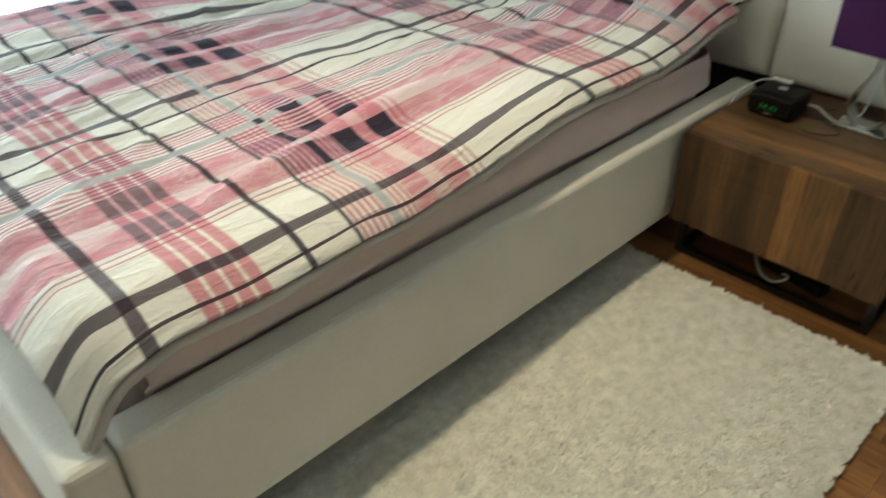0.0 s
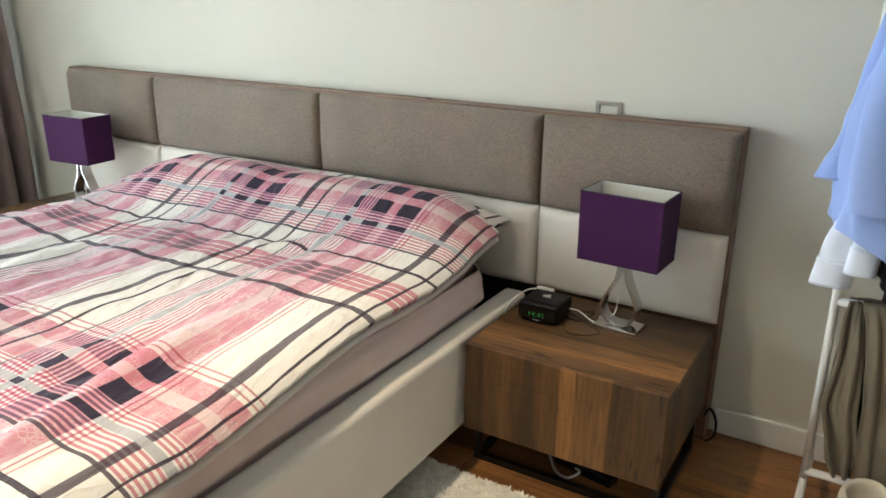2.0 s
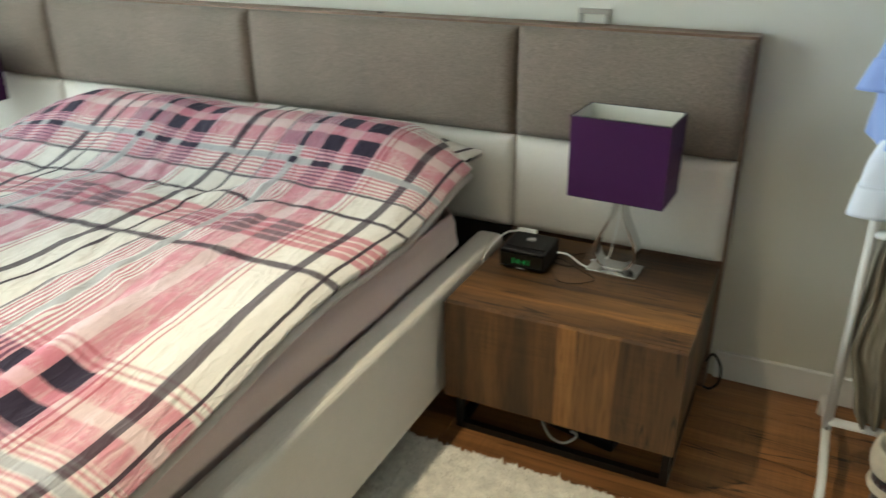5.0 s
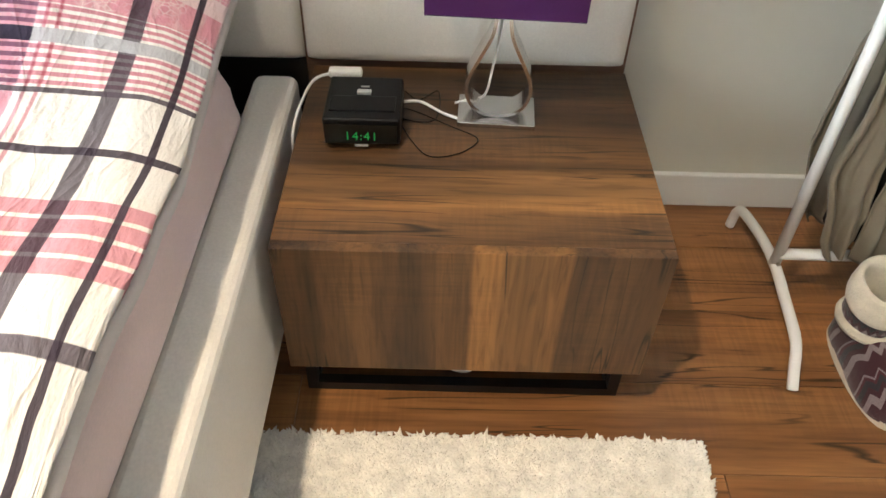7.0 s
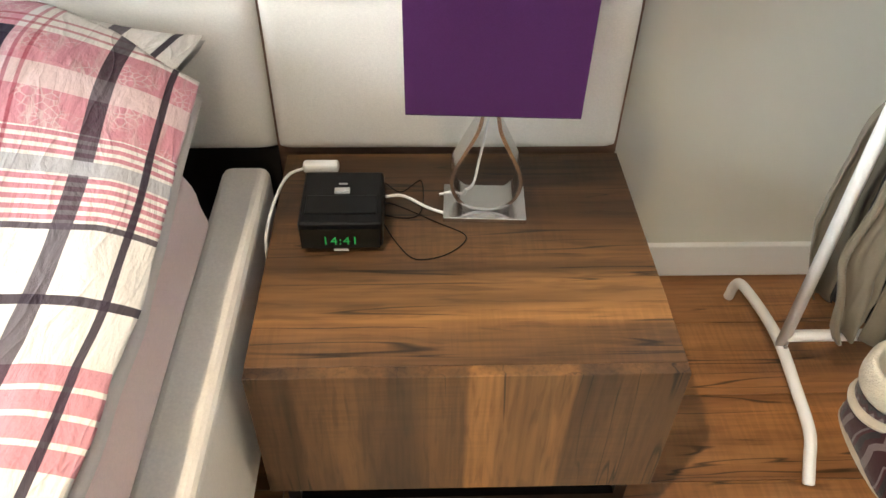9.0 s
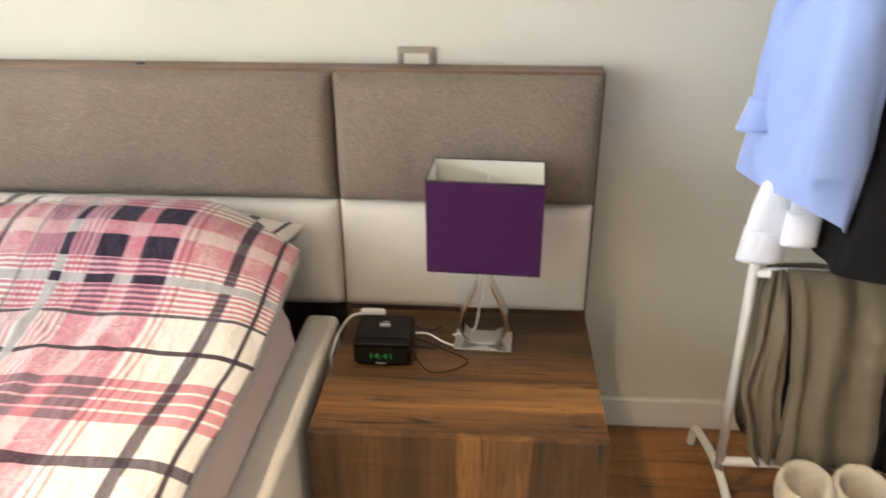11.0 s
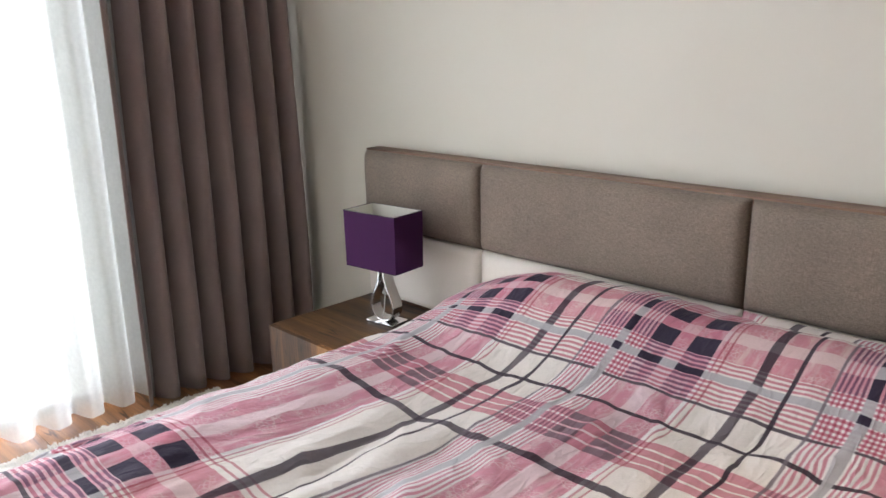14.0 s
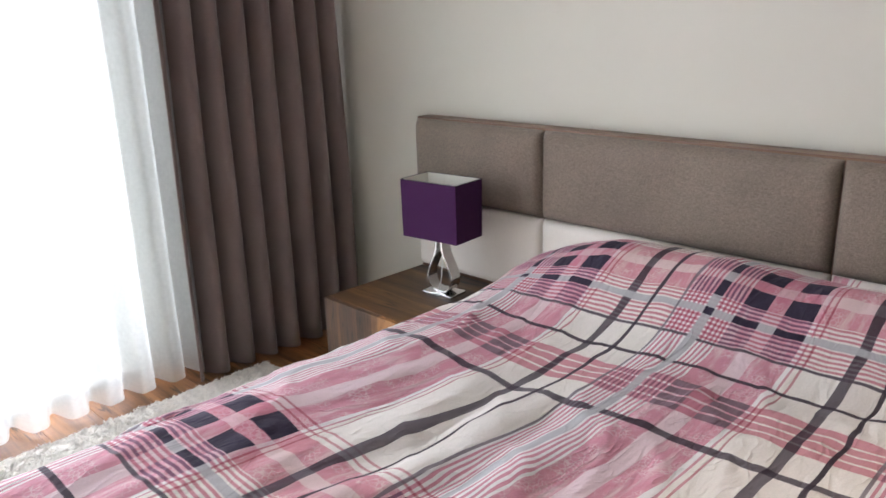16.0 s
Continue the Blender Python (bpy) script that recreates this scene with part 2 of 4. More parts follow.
    col = mix(nt, "MIX", either(both(u_grey, v_pink), both(v_grey, u_pink), both(u_grey, v_grey)), col, SQUARE)
    col = mix(nt, "MIX", scaled(u_faint, 0.85), col, (0.17, 0.14, 0.165))
    col = mix(nt, "MIX", scaled(u_thin, 0.96), col, PLUM)
    # worn print, faint dust of the weave
    wear = node(nt, "TexNoise", Scale=260.0, Detail=3.0)
    link(uv, wear.inputs[0])
    col = mix(nt, "MULTIPLY", 1.0, col, ramp(nt, wear.outputs[0], [(0.3, (0.92,) * 3), (0.65, (1, 1, 1))]))
    link(col, b.inputs["Base Color"])
    b.inputs["Roughness"].default_value = 0.85
    b.inputs["Sheen Weight"].default_value = 0.03
    crease = node(nt, "TexNoise", Scale=1.0, Detail=5.0, Distortion=0.5)
    mp2 = node(nt, "Mapping", Scale=(24.0, 9.0, 1.0))
    link(uv, mp2.inputs[0]), link(mp2.outputs[0], crease.inputs[0])
    fine = node(nt, "TexNoise", Scale=1.0, Detail=4.0, Distortion=1.0)
    mp3 = node(nt, "Mapping", Rotation=(0, 0, 0.5), Scale=(60.0, 22.0, 1.0))
    link(uv, mp3.inputs[0]), link(mp3.outputs[0], fine.inputs[0])
    fold = node(nt, "TexNoise", Scale=1.0, Detail=2.0, Distortion=0.8)
    mp4 = node(nt, "Mapping", Rotation=(0, 0, 0.25), Scale=(15.0, 5.0, 1.0))
    link(uv, mp4.inputs[0]), link(mp4.outputs[0], fold.inputs[0])
    sharp = ramp(nt, calc(nt, "ABSOLUTE", calc(nt, "SUBTRACT", fold.outputs[0], 0.5)), [(0.0, (1, 1, 1)), (0.03, (0.35,) * 3), (0.09, (0, 0, 0))])
    relief = calc(nt, "MULTIPLY_ADD", fine.outputs[0], 0.18, crease.outputs[0])
    bumped(nt, b, calc(nt, "MULTIPLY_ADD", sharp, 0.14, relief), 0.78, 0.016)
    return m


PINK, STRIPE, ROSE = (0.78, 0.36, 0.45), (0.72, 0.33, 0.41), (0.74, 0.33, 0.41)
PLUM, SQUARE, GREYPLUM = (0.036, 0.023, 0.040), (0.026, 0.017, 0.044), (0.092, 0.074, 0.094)
WALL = plain("wall paint", (0.66, 0.640, 0.555), 0.9, vary=0.02, scale=1.5, grain=400, bump=0.08)
WHITEPAINT = plain("white paint", (0.78, 0.77, 0.74), 0.5, vary=0.02, scale=3, grain=200, bump=0.03)
CEIL = plain("ceiling paint", (0.78, 0.77, 0.75), 0.95, vary=0.02, scale=2, grain=300, bump=0.05)
TAUPE = woven("taupe velvet weave", (0.215, 0.172, 0.132), 600, 0.30, sheen=0.15, blotch=0.16)
CREAM = woven("cream upholstery", (0.78, 0.735, 0.66), 1100, 0.07, sheen=0.2, blotch=0.06, bump=0.15)
SHEET = woven("mauve fitted sheet", (0.77, 0.61, 0.57), 900, 0.05, sheen=0.15, blotch=0.05, bump=0.1)
CURTAIN = woven("taupe curtain cloth", (0.185, 0.136, 0.122), 900, 0.12, sheen=0.25, blotch=0.1)
WALNUT_TOP = wood("rustic walnut veneer, long grain", (0.225, 0.116, 0.042), (0.066, 0.034, 0.014), "x", 1.0, 0.5, contrast=1.6, rustic=0.8, across="y",
                  boards=((0.0, (0.86, 0.82, 0.80)), (0.095, (1.50, 1.45, 1.30)), (0.195, (0.88, 0.84, 0.80)), (0.325, (0.58, 0.56, 0.58))))
WALNUT_FRONT = wood("rustic walnut veneer, upright grain", (0.225, 0.116, 0.043), (0.060, 0.031, 0.013), "z", 1.0, 0.55, contrast=1.7, rustic=0.7,
                    boards=((0.0, (0.66, 0.64, 0.64)), (0.065, (0.95, 0.90, 0.85)), (0.185, (0.56, 0.54, 0.54)), (0.300, (1.42, 1.34, 1.18)), (0.445, (0.62, 0.60, 0.62))))
WALNUT_EDGE = wood("walnut edge", (0.24, 0.14, 0.09), (0.14, 0.08, 0.05), "x", 1.2, 0.5)
OAK = wood("golden brown floor boards", (0.41, 0.190, 0.066), (0.19, 0.080, 0.026), "x", 0.9, 0.38, contrast=1.2, rustic=0.35)
BLACKMETAL = plain("black metal", (0.012, 0.011, 0.011), 0.45, 0.3, bump=0.05)
BLACKPLASTIC = plain("black plastic", (0.006, 0.006, 0.007), 0.42, vary=0.2, bump=0.04, grain=500)
DARK = plain("dark underside", (0.02, 0.017, 0.015), 0.9)
PURPLE = woven("purple shade cloth", (0.046, 0.008, 0.056), 2200, 0.12, rough=0.85, sheen=0.05, blotch=0.03, bump=0.12)
DARKPURPLE = plain("dark shade trim", (0.014, 0.005, 0.018), 0.7, vary=0.05)
LINING = plain("shade lining", (0.74, 0.74, 0.66), 0.8, vary=0.03)
CHROME = plain("brushed chrome", (0.62, 0.61, 0.60), 0.18, 1.0, vary=0.05, bump=0.03)
STEEL = plain("steel plate", (0.42, 0.40, 0.37), 0.3, 1.0, vary=0.05, bump=0.03)
WHITEPLASTIC = plain("white plastic", (0.78, 0.77, 0.74), 0.4, vary=0.03, bump=0.0)
RACKWHITE = plain("white powder coat", (0.80, 0.79, 0.76), 0.35, vary=0.02, bump=0.03)
SHEER = sheer_cloth("white sheer")
PLAID = plaid("checked duvet cotton")
DUVETHEM = woven("cream duvet hem", (0.66, 0.60, 0.55), 1500, 0.05, sheen=0.1, blotch=0.1, bump=0.15)
BLUE = woven("light blue shirt cotton", (0.31, 0.42, 0.78), 1600, 0.05, sheen=0.1, blotch=0.06, bump=0.1)
SHIRTWHITE = woven("white shirt cotton", (0.70, 0.75, 0.86), 1600, 0.03, sheen=0.1, blotch=0.04, bump=0.1)
KHAKI = woven("olive khaki cotton", (0.175, 0.145, 0.098), 1400, 0.08, sheen=0.15, blotch=0.18, bump=0.2)
BLACKCLOTH = woven("black cloth", (0.006, 0.006, 0.007), 1200, 0.2, sheen=0.05, bump=0.2)
FLEECE = plain("cream fleece", (0.70, 0.63, 0.50), 0.95, vary=0.12, scale=30, grain=260, bump=0.9, sheen=0.4, distance=0.004)
PILE = plain("cream rug pile", (0.84, 0.80, 0.72), 0.95, vary=0.14, scale=38, grain=240, bump=0.5, sheen=0.3, distance=0.003)
for m in (BLACKPLASTIC, BLACKCLOTH, PURPLE, DARK):
    m.node_tree.nodes["Principled BSDF"].inputs["Specular IOR Level"].default_value = 0.2
GLASS = glass("window glass")
GREEN = glowing("green display", (0.02, 0.36, 0.07), 0.10)


# ---- mesh helpers ----
def part(name, bm, material, parent=None, label="", smooth=False):
    """Links a bmesh as one mesh object, under a thing or a part."""
    me = bpy.data.meshes.new(name)
    bm.to_mesh(me)
    bm.free()
    for f in me.polygons:
        f.use_smooth = smooth
    if material:
        me.materials.append(material)
    ob = new(name, me)
    if parent:
        ob.parent = parent
    if label:
        ob["label"] = label
    return ob


def thing(name, m, label, category, group="", kind=""):
    ob = new(name)
    ob.matrix_world = m
    return tagged(ob, label, category, group, kind)


def box(x0, x1, y0, y1, z0, z1, bevel=0.0, seg=2, bm=None):
    bm2 = bmesh.new()
    bmesh.ops.create_cube(bm2, size=1, matrix=Matrix.LocRotScale(((x0 + x1) / 2, (y0 + y1) / 2, (z0 + z1) / 2), None, (x1 - x0, y1 - y0, z1 - z0)))
    if bevel:
        bmesh.ops.bevel(bm2, geom=bm2.edges[:], offset=bevel, segments=seg, profile=0.5, affect="EDGES")
    if bm is None:
        return bm2
    joined(bm, bm2)
    return bm


def joined(bm, other):
    table = [bm.verts.new(v.co) for v in other.verts]
    for f in other.faces:
        bm.faces.new([table[v.index] for v in f.verts])
    other.free()


def tube(points, radius, sides=10, closed=False):
    """A round bar along points; radius may be a list."""
    bm = bmesh.new()
    pts = [Vector(p) for p in points]
    n = len(pts)
    rings, up = [], Vector((0.13, 0.31, 0.94)).normalized()
    for i, p in enumerate(pts):
        a = pts[(i - 1) % n] if closed or i else p
        z = pts[(i + 1) % n] if closed or i < n - 1 else p
        d = (z - a).normalized()
        s = d.cross(up).normalized()
        t = s.cross(d)
        r = radius[i] if isinstance(radius, (list, tuple)) else radius
        rings.append([bm.verts.new(p + r * (math.cos(q) * s + math.sin(q) * t)) for q in (2 * math.pi * k / sides for k in range(sides))])
    for i in range(n if closed else n - 1):
        a, b2 = rings[i], rings[(i + 1) % n]
        for k in range(sides):
            bm.faces.new((a[k], a[(k + 1) % sides], b2[(k + 1) % sides], b2[k]))
    if not closed:
        bm.faces.new(rings[0][::-1]), bm.faces.new(rings[-1])
    bmesh.ops.recalc_face_normals(bm, faces=bm.faces[:])
    return bm


def smooth_path(points, steps=8):
    """Points on a soft curve through the given ones."""
    p = [Vector(q) for q in points]
    p = [2 * p[0] - p[1]] + p + [2 * p[-1] - p[-2]]
    out = []
    for i in range(1, len(p) - 2):
        for k in range(steps):
            t = k / steps
            a, b2, c, d = p[i - 1], p[i], p[i + 1], p[i + 2]
            out.append(0.5 * (2 * b2 + (c - a) * t + (2 * a - 5 * b2 + 4 * c - d) * t * t + (3 * b2 - a - 3 * c + d) * t ** 3))
    return out + [p[-2]]


def sheet(f, nu, nv, uvs=None):
    """A grid of points f(a, b), a and b from 0 to 1; uvs(a, b, point) gives the cloth's own metres."""
    bm = bmesh.new()
    vs = [[bm.verts.new(f(i / nu, j / nv)) for j in range(nv + 1)] for i in range(nu + 1)]
    layer = bm.loops.layers.uv.new("UVMap") if uvs else None
    for i in range(nu):
        for j in range(nv):
            face = bm.faces.new((vs[i][j], vs[i + 1][j], vs[i + 1][j + 1], vs[i][j + 1]))
            if uvs:
                for loop, (a, b2) in zip(face.loops, ((i, j), (i + 1, j), (i + 1, j + 1), (i, j + 1))):
                    loop[layer].uv = uvs(a / nu, b2 / nv)
    return bm


def thick(ob, t, offset=-1.0):
    s = ob.modifiers.new("thickness", "SOLIDIFY")
    s.thickness, s.offset = t, offset
    return ob


def ns(x, y, z=0.0):
    return noise.noise(Vector((x, y, z)))


def ease(a, b2, x):
    t = min(1.0, max(0.0, (x - a) / (b2 - a)))
    return t * t * (3 - 2 * t)


# ---- room shell ----
XL, XR, YN, YS, ZC = -2.36, 4.10, 0.10, -5.00, 2.62
WY0, WY1, WZ0, WZ1 = -4.3, -0.93, 0.045, 2.40  # the window's opening in the west wall


def structure(name, bm, material, label="", category=""):
    return tagged(part(name, bm, material), label, category, kind="structure")


structure("wall_north", box(XL - 0.2, XR + 0.2, YN, YN + 0.2, -0.1, ZC + 0.1), WALL, "plain cream painted wall behind the headboard", "wall")
structure("wall_south", box(XL - 0.2, XR + 0.2, YS - 0.2, YS, -0.1, ZC + 0.1), WALL, "plain cream painted wall", "wall")
structure("wall_east", box(XR, XR + 0.2, YS, YN, -0.1, ZC + 0.1), WALL, "plain cream painted wall", "wall")
bm = box(XL - 0.2, XL, YS, WY0, -0.1, ZC + 0.1)
box(XL - 0.2, XL, WY1, YN, -0.1, ZC + 0.1, bm=bm)
box(XL - 0.2, XL, WY0, WY1, -0.1, WZ0, bm=bm)
box(XL - 0.2, XL, WY0, WY1, WZ1, ZC + 0.1, bm=bm)
structure("wall_west", bm, WALL, "cream painted wall round the tall window", "wall")
structure("ceiling", box(XL - 0.2, XR + 0.2, YS - 0.2, YN + 0.2, ZC, ZC + 0.15), CEIL, "plain white ceiling", "ceiling")
floor = structure("floor", box(XL - 0.2, XR + 0.2, YS - 0.2, YN + 0.2, -0.12, -0.012), DARK, "brown wooden plank floor", "floor")
skirt = box(1.585, XR, YN - 0.016, YN, 0.0, 0.092, 0.003)
box(XL, -1.605, YN - 0.016, YN, 0.0, 0.092, 0.003, bm=skirt)
box(XR - 0.016, XR, YS, YN - 0.018, 0.0, 0.092, 0.003, bm=skirt)
structure("baseboard", skirt, WHITEPAINT, "cream painted skirting board", "baseboard")

# window with frame, mullions and panes
win = tagged(new("window_1"), "tall white-framed window behind sheer curtains", "window", kind="structure")
xa, xb = XL - 0.13, XL - 0.06
edges = [WY0 + k * (WY1 - WY0) / 3 for k in range(4)]
fr = box(xa, xb, WY0, WY1, WZ0, WZ0 + 0.07, 0.004)
box(xa, xb, WY0, WY1, WZ1 - 0.07, WZ1, 0.004, bm=fr)
for k, y in enumerate(edges):
    w = 0.07 if k in (0, 3) else 0.05
    y0 = y if k == 0 else y - w if k == 3 else y - w / 2
    box(xa, xb, y0, y0 + w, WZ0 + 0.07, WZ1 - 0.07, 0.004, bm=fr)
part("window_frame", fr, WHITEPAINT, win)
for k in range(3):
    pane = part("pane", box(xa + 0.03, xa + 0.036, edges[k] + 0.03, edges[k + 1] - 0.03, WZ0 + 0.06, WZ1 - 0.06), GLASS, win)
    pane.visible_shadow = False
part("window_sill", box(XL - 0.2, XL + 0.02, WY0, WY1, WZ0 - 0.03, WZ0 - 0.002, 0.006), WHITEPAINT, win)
bd = bmesh.new()
bmesh.ops.create_grid(bd, x_segments=1, y_segments=1, size=9.0, matrix=pose(-9.5, -2.0, 4.0, 0, 90, 0))
structure("backdrop", bd, glowing("bright overcast sky", (0.95, 0.98, 1.0), 3.0), "plain bright white sky outside the window", "sky")
lamp("window_daylight", "AREA", look((XL - 0.25, (WY0 + WY1) / 2, 1.25), (XL + 1, (WY0 + WY1) / 2, 1.15)), WINDOW_W, (0.96, 0.98, 1.0), size=WY1 - WY0 - 0.1, size_y=WZ1 - WZ0)
DLX, DLY = 0.58, -1.45
spot = lamp("downlight_beam", "SPOT", look((DLX, DLY, ZC - 0.025), (1.46, -1.40, 0.0)), BULB_W, (1.0, 0.78, 0.52), radius=0.06)
spot.data.spot_size, spot.data.spot_blend = radians(82), 1.0

# recessed ceiling downlight over the bed's edge
cl = thing("ceiling_downlight", Matrix.Translation((DLX, DLY, ZC)), "small round white downlight in the ceiling, lit", "ceiling lamp")
pts = [(0.062 * math.cos(2 * math.pi * k / 40), 0.062 * math.sin(2 * math.pi * k / 40), -0.006) for k in range(40)]
part("ring", tube(pts, 0.007, 8, closed=True), WHITEPAINT, cl, smooth=True)
bm = bmesh.new()
bmesh.ops.create_cone(bm, cap_ends=True, segments=32, radius1=0.055, radius2=0.055, depth=0.004, matrix=Matrix.Translation((0, 0, -0.004)))
part("lens", bm, glowing("lit downlight lens", (1.0, 0.8, 0.55), 3.0), cl)


# ---- curtains ----
def pleated(y0, y1, x, z0, z1, pleats, depth, flare, seed, nu=260, nv=24, deep=True):
    def f(a, b2):
        z = z0 + (z1 - z0) * b2
        k = a * pleats * 2 * math.pi
        soft = 1 - 0.25 * b2
        kk = k / 2 + (0.35 if deep else 0.9) * ns(a * 5, b2 * 0.8, seed)
        wave = math.cos(2 * kk) + 0.25 * math.cos(4 * kk) if deep else math.sin(2 * kk) + 0.30 * math.sin(4 * kk + 1.3)
        dx = depth * soft * wave + (0.010 if deep else 0.02) * ns(a * 6, b2 * 2, seed + 5)
        y = y0 + (y1 - y0) * a + 0.012 * ns(a * 9, b2 * 2.5, seed + 9) + flare * (1 - b2) * (a - 0.5)
        if deep:
            y -= 0.021 * math.sin(2 * kk) * soft
        return Vector((x + dx, y, z + (0.006 * math.sin(k * 1.0 + 2) if b2 == 0 else 0)))
    return sheet(f, nu, nv)


cur = thing("curtain", Matrix.Translation((0, 0, 0)), "heavy taupe curtain hanging in deep pleats, drawn aside", "curtain")
thick(part("drape", pleated(-0.01, -0.79, -2.13, 0.012, 2.50, 7.0, 0.062, -0.05, 2.0), CURTAIN, cur, smooth=True), 0.004)
shc = thing("sheer_curtain", Matrix.Translation((0, 0, 0)), "white translucent sheer curtain across the window", "curtain")
part("drape", pleated(-0.70, -4.4, -2.17, 0.018, 2.50, 28, 0.050, 0.0, 5.0, nu=850, nv=20, deep=False), SHEER, shc, smooth=True)
rail = thing("curtain_rail", Matrix.Translation((0, 0, 0)), "white double curtain rail under the ceiling", "curtain rail")
part("track", box(-2.20, -2.14, -4.5, 0.02, 2.50, 2.53, 0.004), WHITEPAINT, rail)
part("track", box(-2.13, -2.07, -4.5, 0.02, 2.50, 2.53, 0.004), WHITEPAINT, rail)
for y in (-4.2, -2.9, -1.6, -0.2):
    part("bracket", box(-2.14, -2.13, y, y + 0.03, 2.50, ZC - 0.002), WHITEPAINT, rail)

# ---- headboard ----
HB0, HB1, HBZ, HBM = -1.598, 1.570, 1.020, 0.710
SEAMS = [HB0 + 0.004, -0.962, 0.0, 0.945, HB1 - 0.004]
hb = thing("headboard", Matrix.Translation((0, 0, 0)), "wide upholstered headboard, taupe panels over cream ones", "headboard")
part("back_board", box(HB0, HB1, 0.014, 0.088, 0.0, HBZ + 0.007, 0.002), WALNUT_EDGE, hb, "thin walnut veneered board")


def cushion(x0, x1, z0, z1, y, puff):
    """A padded panel: full in the middle, drawn in at its edges."""
    w, h = x1 - x0, z1 - z0
    def f(a, b2):
        ea, eb = 1 - abs(2 * a - 1) ** 14, 1 - abs(2 * b2 - 1) ** 8
        px = x0 + w * (0.5 + 0.5 * math.copysign(1 - (1 - abs(2 * a - 1)) ** 1.6, 2 * a - 1))
        pz = z0 + h * (0.5 + 0.5 * math.copysign(1 - (1 - abs(2 * b2 - 1)) ** 1.6, 2 * b2 - 1))
        dx, dz = min(px - x0, x1 - px), min(pz - z0, z1 - pz)
        r = 0.030
        e = lambda d: math.sqrt(max(0.0, 1 - (1 - min(1.0, d / r)) ** 2))
        depth = 0.032 * e(dx) * e(dz) + 0.013 * min(1, dx / 0.12) * min(1, dz / 0.1) + 0.0015 * ns(px * 9, pz * 9, y)
        return Vector((px, y - puff * depth, pz))
    return sheet(f, 40, 28)


for k in range(4):
    part("upper_cushion", cushion(SEAMS[k] + 0.002, SEAMS[k + 1] - 0.002, HBM + 0.001, HBZ, 0.013, 1.0), TAUPE, hb, "taupe velvet cushion", smooth=True)
    part("lower_cushion", cushion(SEAMS[k] + 0.002, SEAMS[k + 1] - 0.002, 0.4185, HBM - 0.001, 0.013, 0.9), CREAM, hb, "cream upholstered cushion", smooth=True)

# added dark sheet, stands in for the deep shade in the gap below the cushions
part("under_panel", box(-0.958, 0.944, 0.004, 0.0135, 0.0, 0.4165), DARK, hb, "added dark sheet for the shade in the gap below the cushions")

# ---- bed frame, mattress ----
RX, RT, FY = 0.936, 0.412, -2.235  # rail's outer face and top, foot's outer face
bed = thing("bed_frame", Matrix.Translation((0, 0, 0)), "low cream upholstered bed frame with padded rails", "bed")
for s in (1, -1):
    part("side_rail", box(min(s * 0.850, s * RX), max(s * 0.850, s * RX), FY + 0.093, -0.036, 0.100, RT, 0.020, 4), CREAM, bed, smooth=False)
part("foot_rail", box(-RX - 0.004, RX + 0.004, FY, FY + 0.088, 0.095, RT + 0.002, 0.018, 3), CREAM, bed)
part("slat_base", box(-0.86, 0.86, FY + 0.10, -0.03, 0.14, 0.235), DARK, bed, "dark slatted base")
for s in (1, -1):
    for y in (-0.25, -1.95):
        part("leg", box(s * 0.80 - 0.03, s * 0.80 + 0.03, y - 0.03, y + 0.03, 0.0, 0.139), BLACKMETAL, bed)
mt = thing("mattress", Matrix.Translation((0, 0, 0)), "thick mattress in a mauve fitted sheet", "mattress")
part("core", box(-0.795, 0.795, -2.09, -0.150, 0.237, 0.53, 0.035, 4), SHEET, mt)


def skirt_side(a, b2):
    y = -2.05 + 1.915 * a
    z = 0.33 + 0.205 * b2
    fold = 0.007 * ns(y * 2.2, z * 16, 3) + 0.010 * math.sin(z * 46 + 3 * ns(y * 1.3, 0, 8)) * ease(0.3, 0.42, z)
    return Vector((0.838 + 0.034 * ease(0.395, 0.45, z) - 0.020 * ease(0.50, 0.535, z) + fold * 0.5 - 0.080 * ease(-0.25, -0.135, y), y, z))


thick(part("sheet_side", sheet(skirt_side, 90, 20), SHEET, mt, smooth=True), 0.006)

# ---- duvet and pillows ----
def bed_top(x, s):
    """Height of the duvet over the floor at x and s metres from the headboard."""
    hump = math.exp(-((s - 0.20) / 0.21) ** 2) if s > 0.20 else 1 - (0.45 + 0.55 * ease(0.03, 0.13, x) * (1 - ease(0.42, 0.5, x))) * ((0.20 - s) / 0.2) ** 2
    two = 1 - 0.10 * math.exp(-((x + 0.02) / 0.10) ** 2)
    side = 1 - 0.60 * ease(0.62, 0.90, x) - 0.75 * ease(0.50, 0.88, -x)
    z = 0.592 + 0.141 * hump * two * side
    z += 0.011 * ns(x * 2.1, s * 1.7, 1.0) + 0.006 * ns(x * 5.5, s * 4.3, 2.0)
    fold = x - 0.397 - (0.152) * s
    z += 0.026 * math.exp(-(fold / (0.022 if fold < 0 else 0.050)) ** 2) * ease(0.85, 1.35, s) * (1 - ease(1.65, 1.9, s))
    z -= 0.018 * ease(1.5, 2.1, s)
    z -= 0.028 * math.exp(-((x + 0.42) / 0.24) ** 2) * ease(0.38, 0.6, s) * (1 - 0.6 * ease(1.2, 1.8, s))
    return z


DU, DV = 0.955, 2.22  # half width towards the window and length of the cloth


def across(a, s):
    """Metres from the bed's middle, along the cloth; it spreads towards the foot."""
    return -DU + a * (DU + 0.900 + 0.080 * ease(0.75, 1.5, s))


